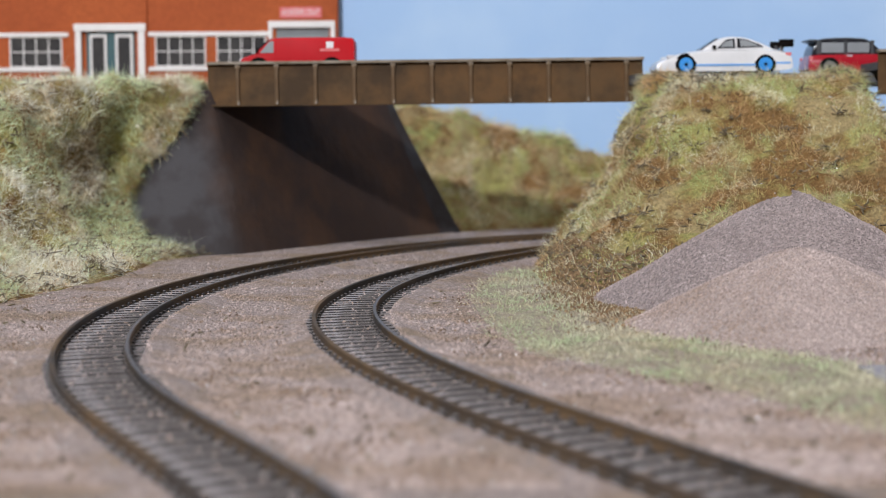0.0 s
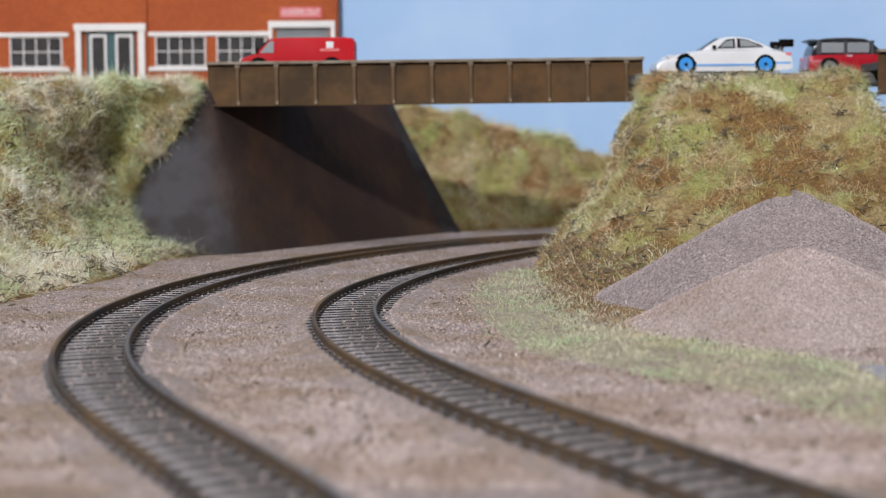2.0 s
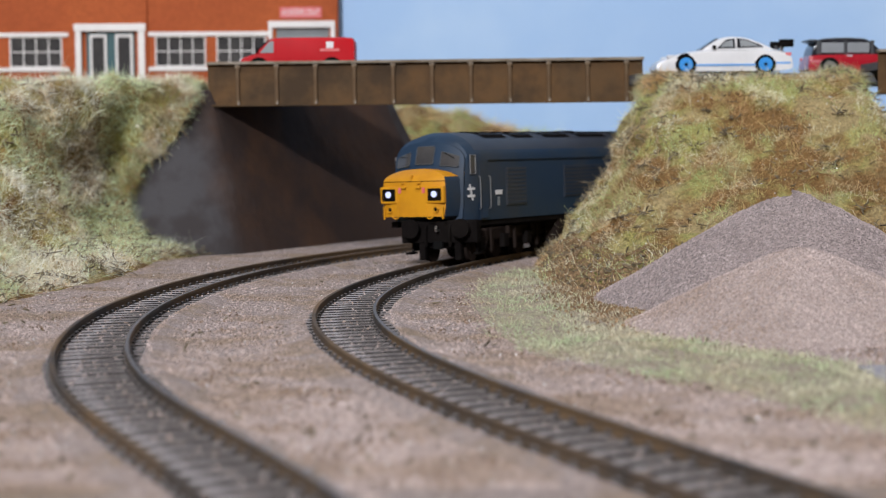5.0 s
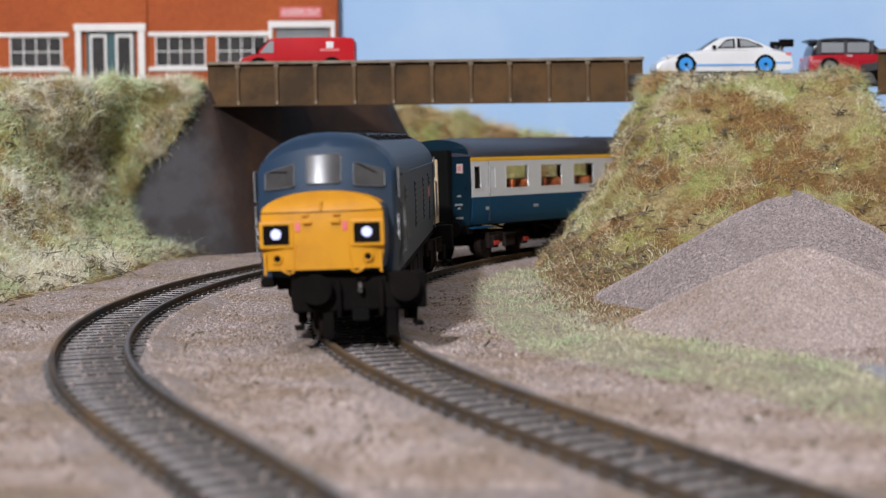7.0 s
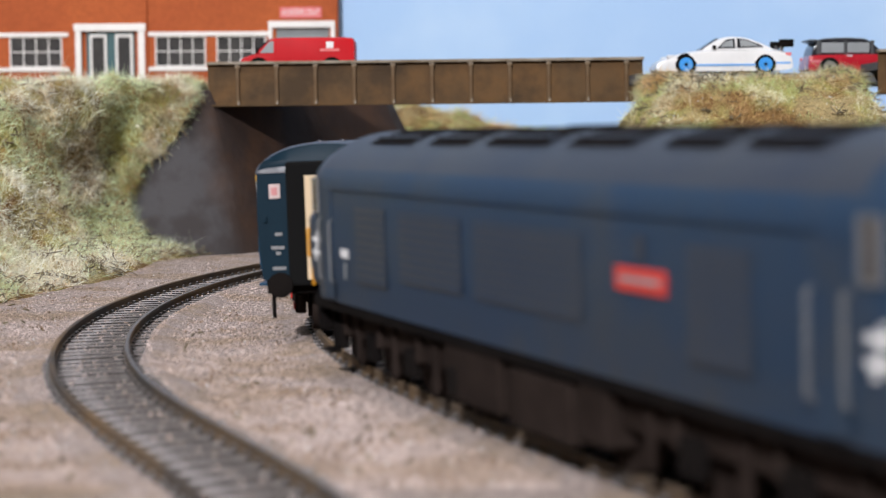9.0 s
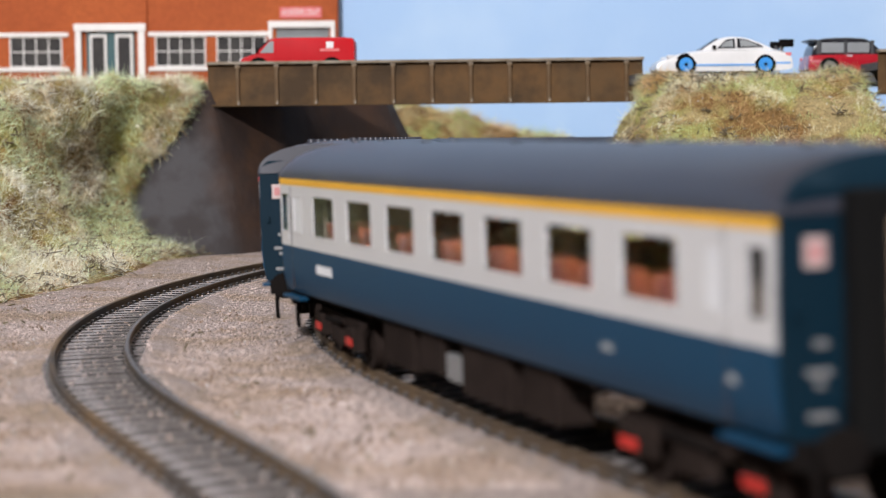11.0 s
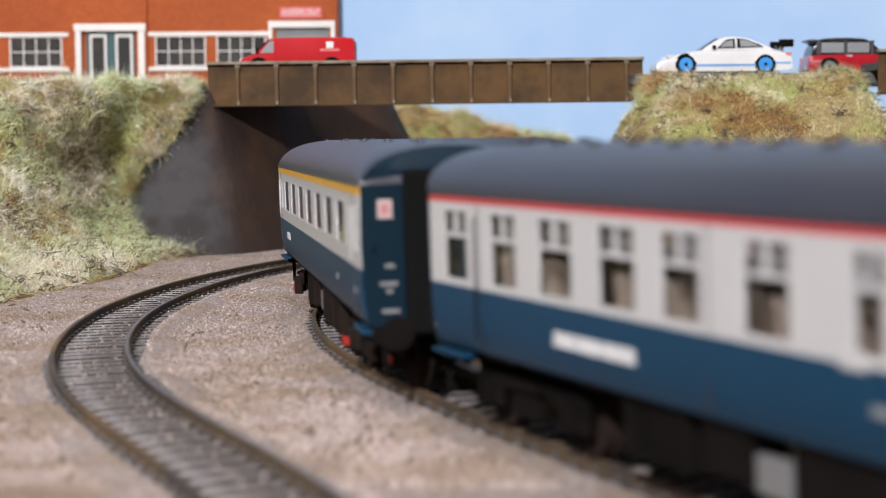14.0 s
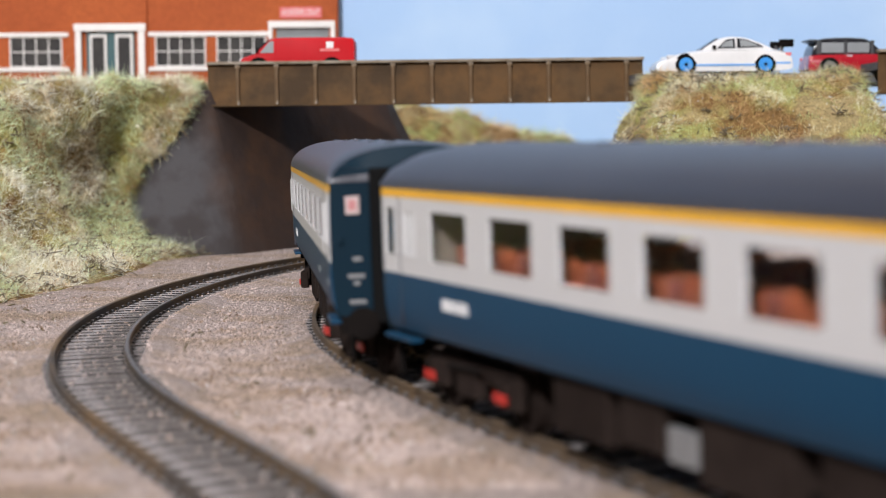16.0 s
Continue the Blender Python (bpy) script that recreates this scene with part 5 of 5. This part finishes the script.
            part("notice_panel", box(sgn * (HALF + 1.2), side * 12.6 - 0.8, 35.2, sgn * (HALF + 1.35), side * 12.6 + 0.7, 37.2), mat_once("faded_pink_panel", (0.5, 0.2, 0.2)), end)
            for z, a, b in ((25.0, -0.9, 0.9), (21.6, -2.0, 1.4), (20.2, -0.8, 0.4), (16.4, -1.8, 1.6)):
                part("data_bar", box(sgn * (HALF + 0.9), side * 12.0 + a, z, sgn * (HALF + 1.2), side * 12.0 + b, z + 0.8), HANDRAIL, end)
            part("lamp_bracket", box(sgn * (HALF + 0.9), side * 15.2 - 0.4, 28.5, sgn * (HALF + 1.7), side * 15.2 + 0.4, 30.0, 0.1), COACHEND, end)
            part("end_handrail", tube([(sgn * (HALF + 1.4), side * 9.2, 18), (sgn * (HALF + 1.4), side * 9.2, 33)], 0.2), COACHEND, end)
            bf = part("buffer", cyl((sgn * (HALF - 1), side * 11.4, 12.8), (sgn * (HALF + 4), side * 11.4, 12.8), 1.8, 14), BLACK, ob, "", True)
            part("buffer_head", cyl((sgn * (HALF + 4), side * 11.4, 12.8), (sgn * (HALF + 5), side * 11.4, 12.8), 3.2, 18), BLACK, bf, "", True)
        part("end_beam", box(sgn * (HALF - 3), -15.5, 10.4, sgn * (HALF + 1), 15.5, 14.2, 0.4), BLACK, ob)
        part("steam_pipe", tube([(sgn * (HALF + 1), -13.6, 10.6), (sgn * (HALF + 2.4), -13.6, 9.6), (sgn * (HALF + 2.4), -13.6, 5.6), (sgn * (HALF + 1.6), -13.6, 4.6)], 0.55, 8), BLACK, ob, "", True)
        part("coupling", tube([(sgn * (HALF - 4), 0, 8.6), (sgn * (HALF + 14), 0, 8.4)], 0.9, 8), BLACK, ob)
    # floor, bulkheads, seats
    part("floor_pan", box(-HALF + 1, -w + 1.4, 13.6, HALF - 1, w - 1.4, 15.6), BLACK, ob)
    part("interior_floor", box(-HALF + 1.2, -w + 1.3, 17.0, HALF - 1.2, w - 1.3, 18.0), SEATRED, ob, "brown carpeted interior floor")
    part("interior_ceiling", box(-HALF + 1.2, -w + 1.3, 40.2, HALF - 1.2, w - 1.3, 40.6), SHADECEIL if first else mat_once("pale_coach_ceiling", (0.5, 0.48, 0.42)), ob)
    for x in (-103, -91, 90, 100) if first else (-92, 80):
        part("bulkhead", box(x - 0.4, -w + 1.5, 18.0, x + 0.4, w - 1.5, 40.2), SHADECEIL, ob, "bulkhead darkened for the shaded interior")
    seat = None
    for k in range(14 if first else 10):
        x = (-78 + k * 12.0) if first else (-84 + k * 13.6)
        for y in (-11.0, 10.2):
            if seat is None:
                bm = box(-1.0, -4.4, 18.0, 1.0, 4.4, 30.6 if first else 30.0, 0.5)
                box(-4.6, -4.4, 18.0, 4.6, 4.4, 23.5, 0.5, bm)
                box(-1.3, -4.7, 28.4, 1.3, 4.7, 31.2 if first else 30.6, 0.6, bm)
                so = part("seat", bm, SEATRED if first else mat_once("olive_tan_seat", (0.14, 0.11, 0.085)), ob, "orange-red high-backed seat" if first else "olive tan seat")
                seat = so.data
            else:
                so = new("seat", seat)
                so.parent = ob
            so.matrix_basis = Matrix.Translation(Vector((x, y, 0)) * MM)
    # underframe boxes
    for side in (-1, 1):
        for x0, x1, z in ((-44, -26, 4.6), (-22, -10, 6.0), (0, 22, 4.0), (28, 42, 4.6)):
            part("equipment_box", box(x0, side * 8.5, z, x1, side * 15.0, 13.2, 0.5), BROWNDIRT if first else BLACK, ob, "dirty underframe box")
        part("truss", tube([(-56, side * 12, 12.6), (-30, side * 12, 6.5), (30, side * 12, 6.5), (56, side * 12, 12.6)], 0.6), BLACK, ob)
    part("battery_panel", box(-9, -14.6, 5.6, -1, -13, 10.5, 0.3), HANDRAIL, ob, "dull grey equipment panel")
    bogies = []
    for sgn in (1, -1):
        b = part("bogie", box(-18, -8, 7.0, 18, 8, 10.5, 0.5), BLACK, ob)
        for side in (-1, 1):
            fr = part("side_frame", box(-21, side * 10.8, 7.2, 21, side * 12.4, 10.6, 0.5), BROWNDIRT if first else BLACK, b)
            for x in (-16.5, 16.5):
                part("axlebox", box(x - 2.6, side * 12.0, 4.4, x + 2.6, side * 14.0, 9.4, 0.5), BROWNDIRT if first else BLACK, fr)
                if first:
                    part("axlebox_cover", box(x - 2.6, side * 13.9, 5.4, x + 2.6, side * 14.4, 7.2, 0.3), mat_once("bright_red_axlebox", (0.5, 0.02, 0.012)), fr, "bright red axlebox cover")
                for dx in (-4.2, 4.2):
                    part("spring", cyl((x + dx, side * 12.2, 4.6), (x + dx, side * 12.2, 9.4), 1.0, 8), BROWNDIRT if first else BLACK, fr)
            part("bolster", box(-5, side * 11.6, 4.2, 5, side * 13.6, 9.8, 0.5), BROWNDIRT if first else BLACK, fr)
            part("damper", tube([(-7, side * 14, 9.6), (7, side * 14, 9.0)], 0.6, 8), BLACK, fr)
        for x in (-16.5, 16.5):
            wheelset(b, x, 6.2)
        b["sgn"] = sgn
        bogies.append(b)
    return ob, bogies, 82.0


MADE = {}


def mat_once(name, colour):
    if name not in MADE:
        MADE[name] = mat(name, colour, 0.5)
    return MADE[name]


PITCH = 243.0
train = [(*locomotive(), -8.9), (*coach(True, True), 265.0), (*coach(False), 262.5 + PITCH), (*coach(True), 263.0 + PITCH * 2), (*coach(True), 261.0 + PITCH * 3)]
train[0][0].scale = (0.965, 1, 1)
train[2][0].scale = (0.975, 1, 1)


def along(t):
    """Where the train is along the inner line: it slows gently all the way."""
    return 169.6 - 126.7 * (t - 8) + 1.148 * (t - 8) ** 2


def car_pose(s, pivot):
    """The body sits on its two bogie pivots; forward is towards the line's start."""
    a, b = on_track(INNER, s - pivot), on_track(INNER, s + pivot)
    return (a + b) / 2, math.atan2(a[1] - b[1], a[0] - b[0]), a[2] + math.pi, b[2] + math.pi


def motions():
    times = [i * 0.2 for i in range(81)]
    roll = math.degrees(CANT)
    for ob, bogies, pivot, back in train:
        rows, front, rear = [], [], []
        for t in times:
            mid, yaw, ha, hb = car_pose(along(t) + back, pivot)
            rows.append((t, pose(mid[0] * MM, mid[1] * MM, 0, roll, 0, math.degrees(yaw))))
            front.append((t, pose(pivot * MM, 0, 0, 0, 0, math.degrees(ha - yaw))))
            rear.append((t, pose(-pivot * MM, 0, 0, 0, 0, math.degrees(hb - yaw) + 180)))
        walk(ob, rows)
        for b in bogies:
            walk(b, front if b["sgn"] > 0 else rear)
    for ob, x, r in SPINNING:
        facing = ob.parent["sgn"]
        rows = []
        for i in range(481):
            t = i / 30
            turn = math.degrees((along(0) - along(t)) / r) * facing
            rows.append((t, Matrix.Translation(Vector((x, 0, r)) * MM) @ Matrix.Rotation(radians(turn), 4, "Y")))
        walk(ob, rows)


motions()
